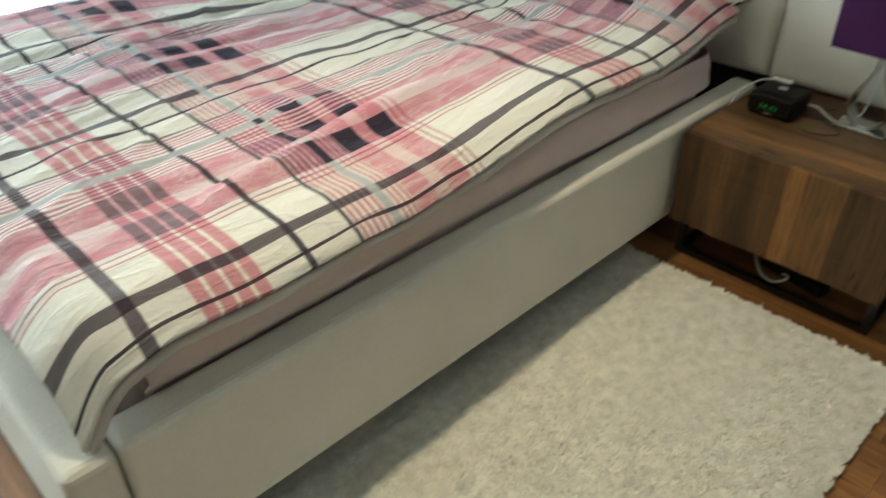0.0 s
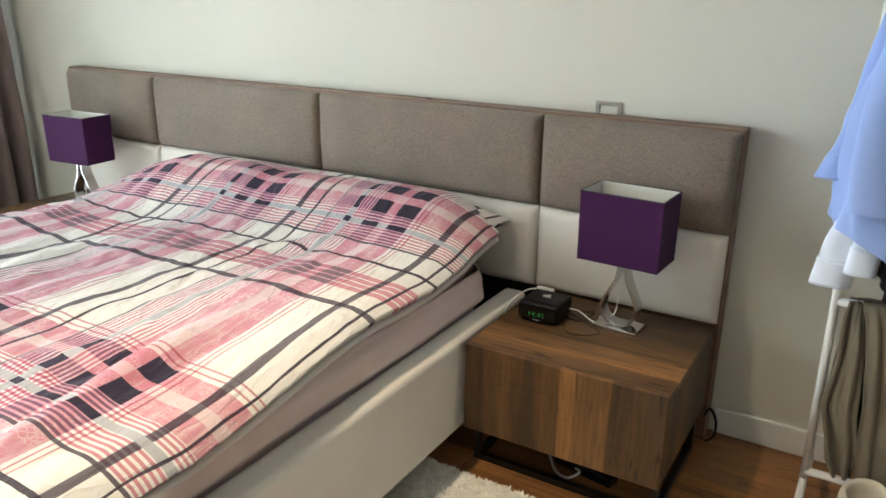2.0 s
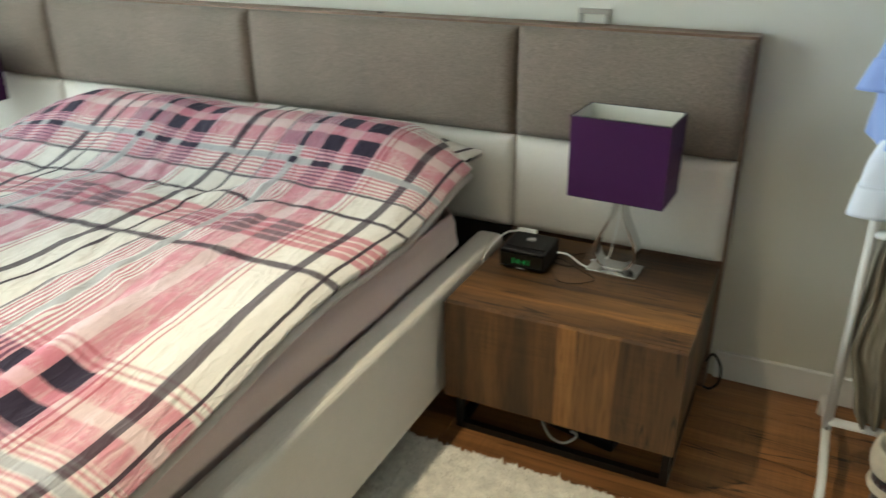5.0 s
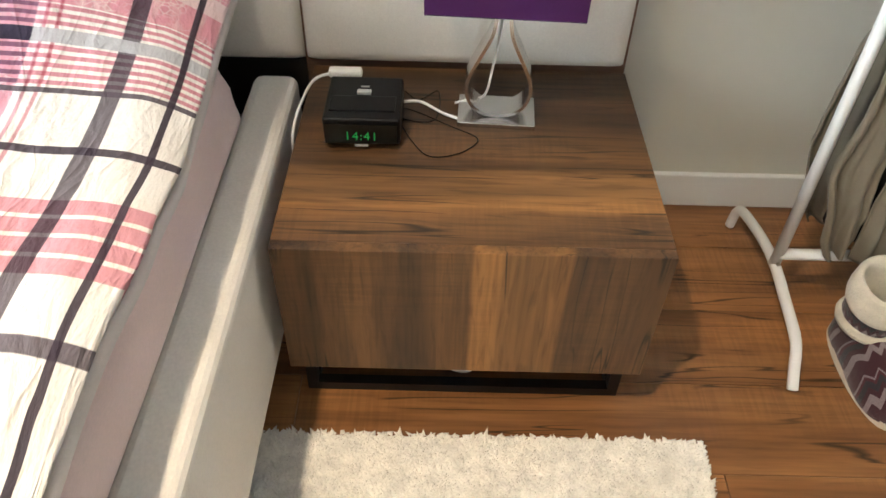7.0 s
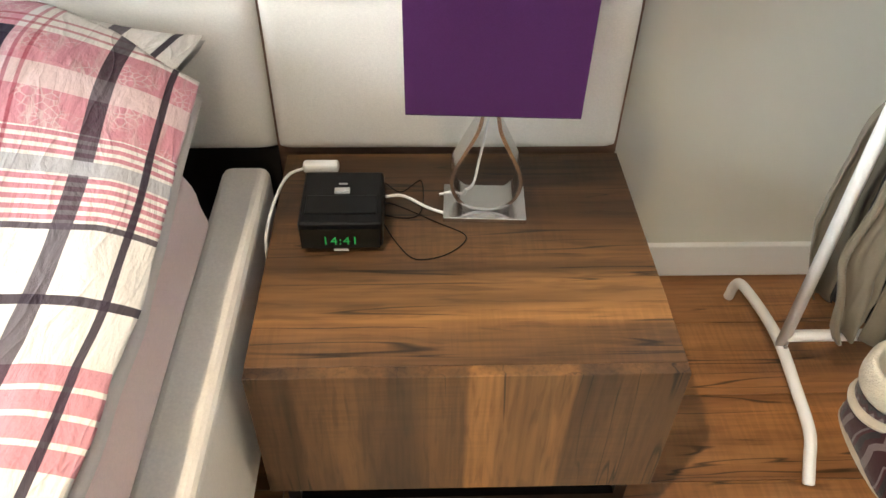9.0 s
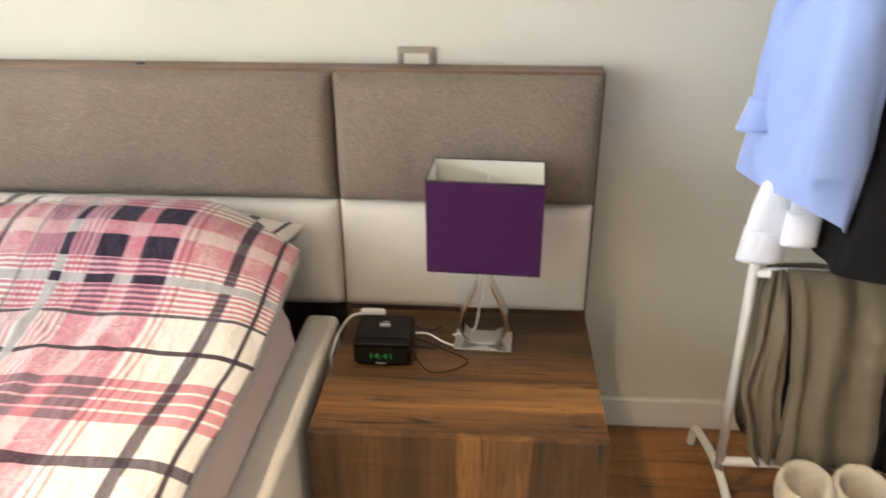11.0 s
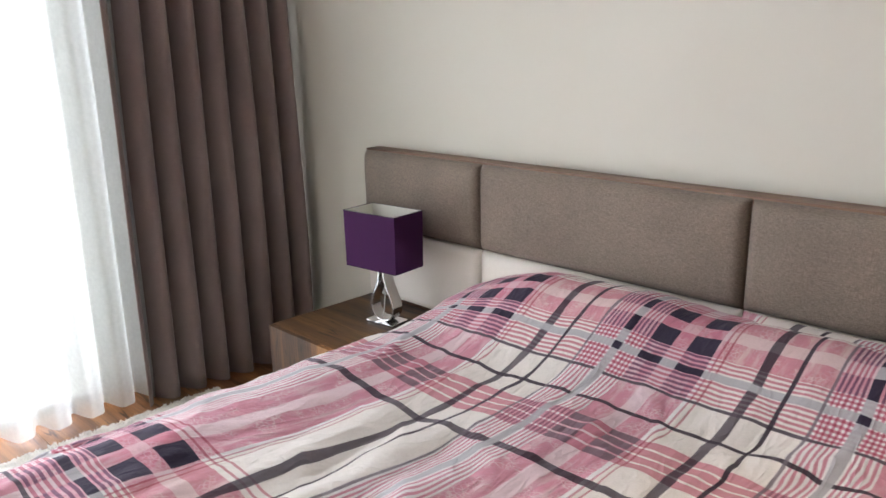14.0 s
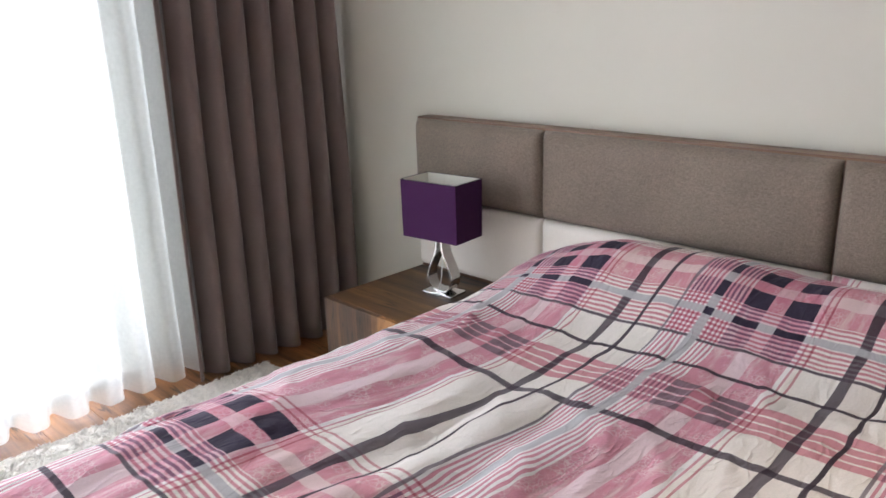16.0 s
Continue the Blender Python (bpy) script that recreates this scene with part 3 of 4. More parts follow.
def from_head(u, b2):
    """Metres from the headboard; the cloth's upper edge is drawn back over the pillows."""
    s0 = 0.060 + 0.038 * ease(0.03, 0.13, u) * (1 - ease(0.40, 0.48, u)) + 0.055 * ease(0.60, 0.76, u) + 0.050 * ease(0.74, 0.84, u)
    return s0 + b2 * (DV - s0)


def duvet_point(a, b2):
    u = across(a, b2 * DV)
    s = from_head(u, b2)
    edge = (0.818 if u > 0 else 0.800) + 0.010 * ns(s * 2.5, 0.3, 4)
    over = max(0.0, abs(u) - edge)
    drop = 0.24 * over * (0.9 + 0.25 * ns(s * 3, u, 7)) + 0.35 * over * over
    damp = 1 - 0.7 * ease(0.45, 0.72, u)
    reach = 0.105 + 0.035 * ease(0.9, 1.8, s) if u > 0 else 0.082
    x = math.copysign(min(abs(u), edge) + reach * (1 - math.exp(-over / reach)), u)
    foot = max(0.0, s - 2.10)
    z = bed_top(x, min(s, 2.10)) - drop - 0.50 * foot - 0.012 * ease(0.70, 0.83, -x)
    y = -(min(s, 2.10) + 0.11 * (1 - math.exp(-foot / 0.11)))
    lie = max(0.0, ns(u * 1.7 + 3, s * 1.1, 6) + 0.30)
    z += (0.010 + 0.005 * ease(0.1, -0.4, u)) * math.sin(38 * (u * 0.9 + 0.14 * s) + 4 * ns(u * 3, s * 2, 5)) * ease(0.7, 1.1, s) * lie * (1 - 0.8 * ease(0.5, 0.75, u))
    z += damp * 0.004 * math.sin(44 * s + 5 * ns(u * 2, s * 3, 9)) * ease(0.5, 0.85, abs(u)) * max(0.0, 0.3 + ns(u, s * 1.6, 12))
    z += damp * (0.0038 * ns(u * 13, s * 7, 14) + 0.0025 * ns(u * 27, s * 15, 15))
    z += 0.008 * math.sin(30 * (s + 0.5 * u) + 5 * ns(u * 2, s * 2, 18)) * math.exp(-((s - 0.58) / 0.16) ** 2) * max(0.0, 0.2 + ns(u * 2.2, s, 19))
    ridge = 1 - 2.2 * abs(ns(u * 3.1 + 0.25 * s + 5, s * 1.5, 31))
    ridge2 = 1 - 2.2 * abs(ns(u * 7.3 - 1.1 * s, s * 3.3 + 2, 33))
    calm = (0.35 + 0.65 * ease(0.35, 0.6, s)) * (1 - 0.75 * ease(0.45, 0.72, u))
    z -= 0.060 * ease(2.0, 2.22, s) * ease(0.80, 0.97, u)
    z += calm * (0.009 * max(0.0, ridge) ** 3 + 0.006 * max(0.0, ridge2) ** 3)
    x += 0.006 * ns(s * 9, u * 2, 3) * min(1.0, over / 0.05)
    return Vector((x, y, z))


ARC = [0.0]
for k in range(240):
    p, q = duvet_point(0.62, k / 240), duvet_point(0.62, (k + 1) / 240)
    ARC.append(ARC[-1] + math.hypot(q.y - p.y, q.z - p.z))
REACHED = [from_head(across(0.62, k / 240 * DV), k / 240) for k in range(241)]
BROAD = np.interp(0.866, REACHED, ARC)  # where the broad band crosses


def duvet_uv(a, b2):
    u = across(a, b2 * DV)
    s = from_head(u, b2)
    v = np.interp(s, REACHED, ARC) - BROAD - max(0.0, REACHED[0] - s)
    return ((u - 0.200) * (1 - 0.105 * ease(0.75, 1.5, s)) + 0.005 * ns(s * 1.3, u, 21), v + 0.006 * ns(u * 1.2, s, 22))


duvet = thing("duvet", Matrix.Translation((0, 0, 0)), "rumpled pink, white and plum checked duvet spread over the bed", "duvet")
cover = part("cover", sheet(duvet_point, 220, 260, duvet_uv), PLAID, duvet, smooth=True)
thick(cover, 0.020)
for a in (0.0, 1.0):
    part("side_hem", tube([duvet_point(a, k / 120) + Vector((0, 0, -0.010)) for k in range(121)], 0.010, 8), DUVETHEM, duvet, smooth=True)
part("foot_hem", tube([duvet_point(k / 120, 1.0) + Vector((0, 0, -0.010)) for k in range(121)], 0.010, 8), DUVETHEM, duvet, smooth=True)


def pillow_mesh(w, h, t, seed):
    bm = bmesh.new()
    layer = bm.loops.layers.uv.new("UVMap")
    n = 30
    for side in (1, -1):
        vs = {}
        for i in range(n + 1):
            for j in range(n + 1):
                a, b2 = 2 * i / n - 1, 2 * j / n - 1
                pinch = 1 - 0.07 * (1 - b2 * b2) * abs(a) ** 3
                pinch2 = 1 - 0.07 * (1 - a * a) * abs(b2) ** 3
                fat = max(0.0, (1 - abs(a) ** 2.6) * (1 - abs(b2) ** 2.6)) ** 0.55
                curl = -0.060 * ease(0.35, 1.0, a) * (seed > 0) * ease(0.0, 1.0, b2)
                vs[i, j] = bm.verts.new((a * w / 2 * pinch, b2 * h / 2 * pinch2, side * (0.006 + t / 2 * fat) + curl + 0.008 * ns(a * 2, b2 * 2, seed)))
        for i in range(n):
            for j in range(n):
                loop = [(i, j), (i + 1, j), (i + 1, j + 1), (i, j + 1)]
                f = bm.faces.new([vs[k] for k in (loop if side > 0 else loop[::-1])])
                for lp, (p, q) in zip(f.loops, loop if side > 0 else loop[::-1]):
                    lp[layer].uv = (p / n * w - 0.745, 0.05 + (1 - q / n) * h)
    bmesh.ops.remove_doubles(bm, verts=bm.verts[:], dist=0.003)
    return bm


for x, tilt, rise in ((0.434, -3, 21), (-0.44, 3, 8)):
    pl = thing("pillow", pose(x, -0.262, 0.638 if x > 0 else 0.590, rise, 0, tilt), "soft white and plum checked pillow under the duvet", "pillow", group="pillows")
    part("pillowcase", pillow_mesh(0.85, 0.45, 0.13, x), PLAID, pl, smooth=True)


# ---- nightstands ----
def nightstand(x0, label):
    """Origin at the floor, at the front left corner; 0.60 wide."""
    ob = thing("nightstand", Matrix.Translation((x0, -0.522, 0)), label, "nightstand", group="nightstands")
    w, d, z0, z1 = 0.598, 0.508, 0.137, 0.416
    part("top", box(-0.001, w + 0.001, 0.0185, d, z1 - 0.022, z1, 0.001), WALNUT_TOP, ob)
    part("side_panel", box(0, 0.018, 0.02, d, z0, z1 - 0.0225, 0.001), WALNUT_FRONT, ob)
    part("side_panel", box(w - 0.018, w, 0.02, d, z0, z1 - 0.0225, 0.001), WALNUT_FRONT, ob)
    part("bottom_panel", box(0.0185, w - 0.0185, 0.02, d, z0, z0 + 0.018), WALNUT_FRONT, ob)
    part("drawer_front", box(-0.0005, w + 0.0005, -0.001, 0.0180, z0 - 0.002, z1 - 0.0005, 0.001), WALNUT_FRONT, ob)
    part("back_panel", box(0.0185, w - 0.0185, d - 0.01, d - 0.001, z0 + 0.0185, z1 - 0.0225), DARK, ob)
    fr = box(0.010, w - 0.010, 0.050, 0.070, 0.0, 0.02)
    box(0.010, w - 0.010, d - 0.06, d - 0.04, 0.0, 0.02, bm=fr)
    for x in (0.010, w - 0.030):
        box(x, x + 0.02, 0.071, d - 0.061, 0.0, 0.02, bm=fr)
        box(x, x + 0.02, 0.050, 0.070, 0.0205, z0 - 0.0025, bm=fr)
        box(x, x + 0.02, d - 0.06, d - 0.04, 0.0205, z0 - 0.001, bm=fr)
    part("base_frame", fr, BLACKMETAL, ob, "black square steel base frame")
    return ob


NSR, NSL = 0.965, -1.572
nightstand(NSR, "walnut-veneered nightstand on a black base, clock and lamp on top")
nightstand(NSL, "walnut-veneered nightstand on a black base beside the curtain")


# ---- table lamps ----
def loop_bar(points, width, t):
    """A flat bar bent along points in the xz plane, width deep in y, t thick."""
    bm = bmesh.new()
    pts = [Vector((p[0], 0, p[1])) for p in points]
    rings = []
    for i, p in enumerate(pts):
        d = (pts[min(i + 1, len(pts) - 1)] - pts[max(i - 1, 0)]).normalized()
        s = Vector((-d.z, 0, d.x)) * t / 2
        yv = Vector((0, width / 2, 0))
        rings.append([bm.verts.new(q) for q in (p + s - yv, p + s + yv, p - s + yv, p - s - yv)])
    for a, b2 in zip(rings, rings[1:]):
        for k in range(4):
            bm.faces.new((a[k], a[(k + 1) % 4], b2[(k + 1) % 4], b2[k]))
    bm.faces.new(rings[0][::-1]), bm.faces.new(rings[-1])
    bmesh.ops.recalc_face_normals(bm, faces=bm.faces[:])
    return bm


def table_lamp(m, label):
    ob = thing("table_lamp", m, label, "table lamp", group="bedside lamps")
    part("base_plate", box(-0.068, 0.068, -0.045, 0.045, 0.0, 0.010, 0.0015), CHROME, ob)
    side = [(0.011, 0.212), (0.012, 0.190), (0.018, 0.160), (0.034, 0.125), (0.050, 0.090), (0.055, 0.062), (0.046, 0.034), (0.026, 0.018), (0.0, 0.0135)]
    path = [(-x, z) for x, z in side] + [(x, z) for x, z in side[-2::-1]]
    path = [(p.x, p.z) for p in smooth_path([(x, 0, z) for x, z in path], 5)]
    part("loop_foot", loop_bar(path, 0.050, 0.006), CHROME, ob, "polished steel loop", smooth=False)
    part("neck", box(-0.022, 0.022, -0.024, 0.024, 0.206, 0.214, 0.001), CHROME, ob)
    bm = bmesh.new()
    bmesh.ops.create_cone(bm, cap_ends=True, segments=20, radius1=0.014, radius2=0.014, depth=0.075, matrix=Matrix.Translation((0, 0, 0.2525)))
    part("socket", bm, WHITEPLASTIC, ob)
    # shade: four thin walls, tapering slightly to the bottom, open above and below
    zb, zt = 0.223, 0.433
    def ring(k, z, inset):
        w, d = (0.125, 0.0775) if z > 0.3 else (0.1235, 0.076)
        return [Vector((sx * (w - inset), sy * (d - inset), z)) for sx, sy in ((-1, -1), (1, -1), (1, 1), (-1, 1))]
    def walls(inset, flip):
        bm = bmesh.new()
        lo, hi = [[bm.verts.new(p) for p in ring(0, z, inset)] for z in (zb, zt)]
        for k in range(4):
            f = (lo[k], lo[(k + 1) % 4], hi[(k + 1) % 4], hi[k])
            bm.faces.new(f[::-1] if flip else f)
        return bm
    sh = part("shade", walls(0.0, False), PURPLE, ob, "box-shaped purple fabric shade")
    thick(sh, 0.0012)
    ln = part("lining", walls(0.0030, True), LINING, sh, "off-white inner lining")
    for z, o in ((zb, -0.0012), (zt, 0.0012)):
        rim = bmesh.new()
        vs, vi = [[rim.verts.new(p + Vector((0, 0, o))) for p in ring(0, z, inset)] for inset in (0.0, 0.0035)]
        for k in range(4):
            rim.faces.new((vs[k], vs[(k + 1) % 4], vi[(k + 1) % 4], vi[k]))
        part("rim", rim, DARKPURPLE, sh)
    trim = tube([p + Vector((0, 0, -0.001)) for p in ring(0, zt, -0.0006)], 0.0014, 6, closed=True)
    part("trim", trim, DARKPURPLE, sh)
    bars = tube([(-0.122, 0, 0.40), (0.122, 0, 0.40)], 0.0015, 6)
    joined(bars, tube([(0, -0.074, 0.40), (0, 0.074, 0.40)], 0.0015, 6))
    part("shade_ring", bars, WHITEPLASTIC, ob)
    bulb = bmesh.new()
    bmesh.ops.create_uvsphere(bulb, u_segments=16, v_segments=10, radius=0.022, matrix=Matrix.Translation((0, 0, 0.312)))
    part("bulb", bulb, LINING, ob, smooth=True)
    cord = smooth_path([(0.0, 0.0, 0.205), (-0.004, 0.004, 0.15), (-0.012, 0.006, 0.09), (-0.022, 0.008, 0.035), (-0.05, 0.02, 0.015), (-0.075, 0.02, 0.006)])
    part("cord", tube(cord, 0.0022, 8), WHITEPLASTIC, ob, "white flex", smooth=True)
    return ob


ZT = 0.4165
table_lamp(pose(1.309, -0.166, ZT, 0, 0, -3), "unlit bedside lamp with purple shade and steel foot")
table_lamp(pose(-1.262, -0.200, ZT, 0, 0, 6), "unlit bedside lamp, purple shade, beside the curtain")

# ---- clock radio ----
ck = thing("clock_radio", pose(1.080, -0.213, ZT, 0, 0, 0), "black cube clock radio showing 14:41 in green", "clock radio")
body = box(-0.064, 0.064, -0.062, 0.066, 0.004, 0.060, 0.006, 3)
for v in body.verts:
    if v.co.y < -0.05:
        v.co.y -= 0.008 * (v.co.z - 0.004) / 0.056 - 0.003
part("housing", body, BLACKPLASTIC, ck)
part("display", box(-0.060, 0.060, -0.0725, -0.071, 0.016, 0.053), plain("smoked window", (0.004, 0.005, 0.004), 0.08, bump=0.0), ck)
part("snooze_key", box(-0.055, 0.055, -0.045, 0.0, 0.0595, 0.0625, 0.002), BLACKPLASTIC, ck)
part("connector_plug", box(-0.012, 0.012, 0.004, 0.014, 0.0605, 0.0665, 0.001), plain("grey plug", (0.45, 0.45, 0.44), 0.4, bump=0.0), ck, "small grey dock plug")
part("connector_plug", box(-0.007, 0.007, 0.028, 0.032, 0.0605, 0.0615), plain("grey mark", (0.40, 0.40, 0.40), 0.4, bump=0.0), ck)
part("maker_mark", box(-0.011, 0.011, -0.0718, -0.0708, 0.0095, 0.0135), plain("silver mark", (0.5, 0.5, 0.5), 0.4, bump=0.0), ck)
txt = bpy.data.curves.new("digits", "FONT")
txt.body, txt.size, txt.extrude, txt.align_x, txt.space_character = "14:41", 0.022, 0.0002, "CENTER", 1.15
dg = new("digits", txt)
dg.parent, dg.matrix_local = ck, pose(0, -0.0728, 0.0235, 90, 0, 0)
dg["label"] = "green lit digits"
txt.materials.append(GREEN)


def wire(name, pts, r, material, label, category="cable"):
    return tagged(part(name, tube(smooth_path(pts, 10), r, 8), material, smooth=True), label, category)


ZW = ZT + 0.0025
wire("charging_cable", [(0.958, -0.26, 0.37), (0.960, -0.252, 0.425), (0.968, -0.20, 0.450), (0.985, -0.140, 0.462), (1.02, -0.118, 0.464)], 0.0027, WHITEPLASTIC, "white phone charging cable looping over the nightstand edge")
pg = tagged(part("cable_plug", box(1.008, 1.068, -0.128, -0.108, 0.4570, 0.4730, 0.005), WHITEPLASTIC), "white plug lying on the clock radio", "plug")
wire("lamp_flex", [(1.145, -0.170, ZW + 0.022), (1.175, -0.164, ZW + 0.018), (1.215, -0.180, ZW + 0.006), (1.242, -0.192, ZW + 0.004)], 0.0027, WHITEPLASTIC, "white lamp flex between clock and lamp")
wire("aerial_wire", [(1.143, -0.12, ZW + 0.012), (1.17, -0.13, ZW), (1.205, -0.10, ZW), (1.20, -0.19, ZW - 0.001), (1.145, -0.19, ZW - 0.001), (1.15, -0.16, ZW), (1.23, -0.21, ZW - 0.001), (1.275, -0.245, ZW - 0.001),
                      (1.245, -0.285, ZW - 0.001), (1.195, -0.297, ZW - 0.001), (1.165, -0.26, ZW - 0.001), (1.142, -0.215, ZW + 0.004)], 0.0011, BLACKPLASTIC, "thin dark aerial wire coiled on the nightstand", "wire")
wire("white_cable", [(1.17, -0.33, 0.012), (1.20, -0.38, 0.014), (1.235, -0.42, 0.010), (1.275, -0.43, 0.012), (1.30, -0.40, 0.022), (1.27, -0.37, 0.012)], 0.004, WHITEPLASTIC, "white cable lying under the nightstand")
st = thing("power_strip", pose(1.305, -0.36, 0, 0, 0, -12), "black power strip with a white plug under the nightstand", "power strip")
part("housing", box(-0.10, 0.10, -0.025, 0.025, 0.0, 0.035, 0.006), BLACKPLASTIC, st)
part("plug", box(-0.075, -0.035, -0.016, 0.016, 0.0355, 0.058, 0.006), WHITEPLASTIC, st, "white plug")
part("plug", box(0.0, 0.04, -0.016, 0.016, 0.0355, 0.055, 0.006), BLACKPLASTIC, st, "black plug")
wire("lamp_cable", [(1.566, 0.0, 0.10), (1.585, -0.02, 0.14), (1.610, -0.045, 0.12), (1.612, -0.05, 0.07), (1.590, -0.03, 0.03), (1.57, 0.0, 0.012)], 0.004, BLACKPLASTIC, "black cable looping beside the nightstand")

# wall socket above the headboard
so = tagged(new("socket_plate"), "steel framed wall socket above the headboard", "wall socket", kind="structure")
so.location = (1.131, YN, 1.022)
fr = box(-0.044, 0.044, -0.008, -0.001, 0.029, 0.043, 0.001)
box(-0.044, 0.044, -0.008, -0.001, -0.043, -0.029, 0.001, bm=fr)
box(-0.044, -0.030, -0.008, -0.001, -0.0285, 0.0285, 0.001, bm=fr)
box(0.030, 0.044, -0.008, -0.001, -0.0285, 0.0285, 0.001, bm=fr)
part("frame", fr, STEEL, so)
part("insert", box(-0.0295, 0.0295, -0.0045, -0.001, -0.0285, 0.0285, 0.001), WALL, so)
kn = bmesh.new()
bmesh.ops.create_uvsphere(kn, u_segments=10, v_segments=6, radius=0.008, matrix=Matrix.LocRotScale((0.475, 0.05, HBZ + 0.006), None, (1.5, 1, 0.5)))
tagged(part("hair_clip", kn, BLACKPLASTIC), "small dark clip lying on the headboard edge", "clip")


# ---- rugs ----
def rug(x0, x1, y0, y1, label, seed, count):
    ob = thing("rug", Matrix.Translation((0, 0, 0)), label, "rug", group="bedside rugs")
    part("backing", box(x0 + 0.006, x1 - 0.006, y0 + 0.006, y1 - 0.006, 0.001, 0.012), PILE, ob)
    rnd = random.Random(seed)
    vs, fs = [], []
    for _ in range(count):
        x, y = rnd.uniform(x0, x1), rnd.uniform(y0, y1)
        h, r, q = rnd.uniform(0.006, 0.016) * (0.75 + 0.9 * ns(x * 45, y * 45, seed) + 0.4 * ns(x * 12, y * 12, seed)), rnd.uniform(0.004, 0.007), rnd.uniform(0, 6.28)
        lx, ly = rnd.uniform(-0.007, 0.007), rnd.uniform(-0.007, 0.007)
        n = len(vs)
        for k in range(3):
            vs.append((x + r * math.cos(q + 2.09 * k), y + r * math.sin(q + 2.09 * k), 0.010))
        vs.append((x + lx, y + ly, 0.011 + h))
        fs += [(n, n + 1, n + 3), (n + 1, n + 2, n + 3), (n + 2, n, n + 3)]
    me = bpy.data.meshes.new("shag")
    me.from_pydata(vs, [], fs)
    me.materials.append(PILE)
    for f in me.polygons:
        f.use_smooth = True
    pile = new("shag", me)
    pile.parent = ob
    pile["kind"] = "stuff"
    return ob


rug(0.845, 1.690, -2.35, -0.572, "shaggy cream rug on the floor beside the bed", 11, 60000)
rug(-2.030, -1.20, -2.35, -0.525, "shaggy cream rug under the bed edge near the window", 12, 45000)

# ---- clothes rack ----
rack = thing("clothes_rack", Matrix.Translation((0, 0, 0)), "white tubular steel clothes rack hung with clothes", "clothes rack")
R0, R1, RY, R_TOP = 1.888, 2.315, -0.226, 1.50


def rack_foot(x, s):
    p = [(x, RY - s * 0.23, 0.012), (x, RY - s * 0.205, 0.045), (x, RY - s * 0.17, 0.085), (x, RY - s * 0.08, 0.105), (x, RY, 0.118), (x, RY + s * 0.08, 0.112), (x, RY + s * 0.19, 0.085), (x, RY + s * 0.222, 0.06), (x, RY + s * 0.232, 0.012)]
    return tube(smooth_path(p, 6), 0.0108, 12)


for x in (R0, R1):
    part("foot", rack_foot(x, 1), RACKWHITE, rack, smooth=True)
    part("upright", tube([(x, RY, 0.118), (x - 0.004, RY, 0.66), (x - 0.012, RY, R_TOP)], 0.0112, 14), RACKWHITE, rack, smooth=True)
    bm = bmesh.new()
    bmesh.ops.create_cone(bm, cap_ends=True, segments=10, radius1=0.004, radius2=0.004, depth=0.004, matrix=pose(x, RY - 0.0145, 0.13, 90, 0, 0))
    part("screw", bm, STEEL, rack)
part("crossbar", tube([(R0, RY, 0.145), (R1, RY, 0.145)], 0.0115, 12), RACKWHITE, rack, smooth=True)
part("crossbar", tube([(R0, RY, 0.655), (R1, RY, 0.655)], 0.0115, 12), RACKWHITE, rack, smooth=True)
part("hanging_rail", tube([(R0 - 0.012, RY, R_TOP), (R1 + 0.012, RY, R_TOP)], 0.0125, 12), RACKWHITE, rack, smooth=True)


def drape(name, pts_front, material, label, category, seed, y_front, y_back, folds=3, amp=0.012, extra=None):
    """Cloth hung over a bar: pts_front gives (z, x0, x1) down the front, then the same to the back."""
    ob = thing(name, Matrix.Translation((0, 0, 0)), label, category)
    zs = [p[0] for p in pts_front]
    def make(y, sgn, sd):
        def f(a, b2):
            z = zs[0] + (zs[-1] - zs[0]) * b2
            x0 = np.interp(-z, [-q for q in zs], [p[1] for p in pts_front])
            x1 = np.interp(-z, [-q for q in zs], [p[2] for p in pts_front])
            hang = 1 - math.exp(-(zs[0] - z) / 0.05)
            yy = RY + sgn * (0.014 + (abs(y - RY) - 0.014) * hang) + amp * hang * math.sin(a * folds * 6.28 + 2 * ns(a * 3, z * 3, sd)) + 0.008 * ns(a * 4, z * 8, sd + 3)
            yy += sgn * hang * (0.014 * ease(0.0, 0.10, a) * (1 - ease(0.13, 0.17, a)) + 0.0035 * math.sin(z * 95 + 5 * ns(a * 3, z * 4, sd + 7)) * max(0.0, ns(a * 2, z * 6, sd + 8) + 0.25))
            return Vector((x0 + (x1 - x0) * a + 0.006 * ns(z * 9, a, sd), yy, z - 0.02 * a * hang * 0.3 + 0.006 * ns(a * 5, sd)))
        return sheet(f, 60, 50)
    part("front_fall", make(y_front, -1, seed), material, ob, smooth=True)
    part("back_fall", make(y_back, 1, seed + 4), material, ob, smooth=True)
    for c in ob.children:
        thick(c, 0.003)
    if extra:
        extra(ob)
    return ob

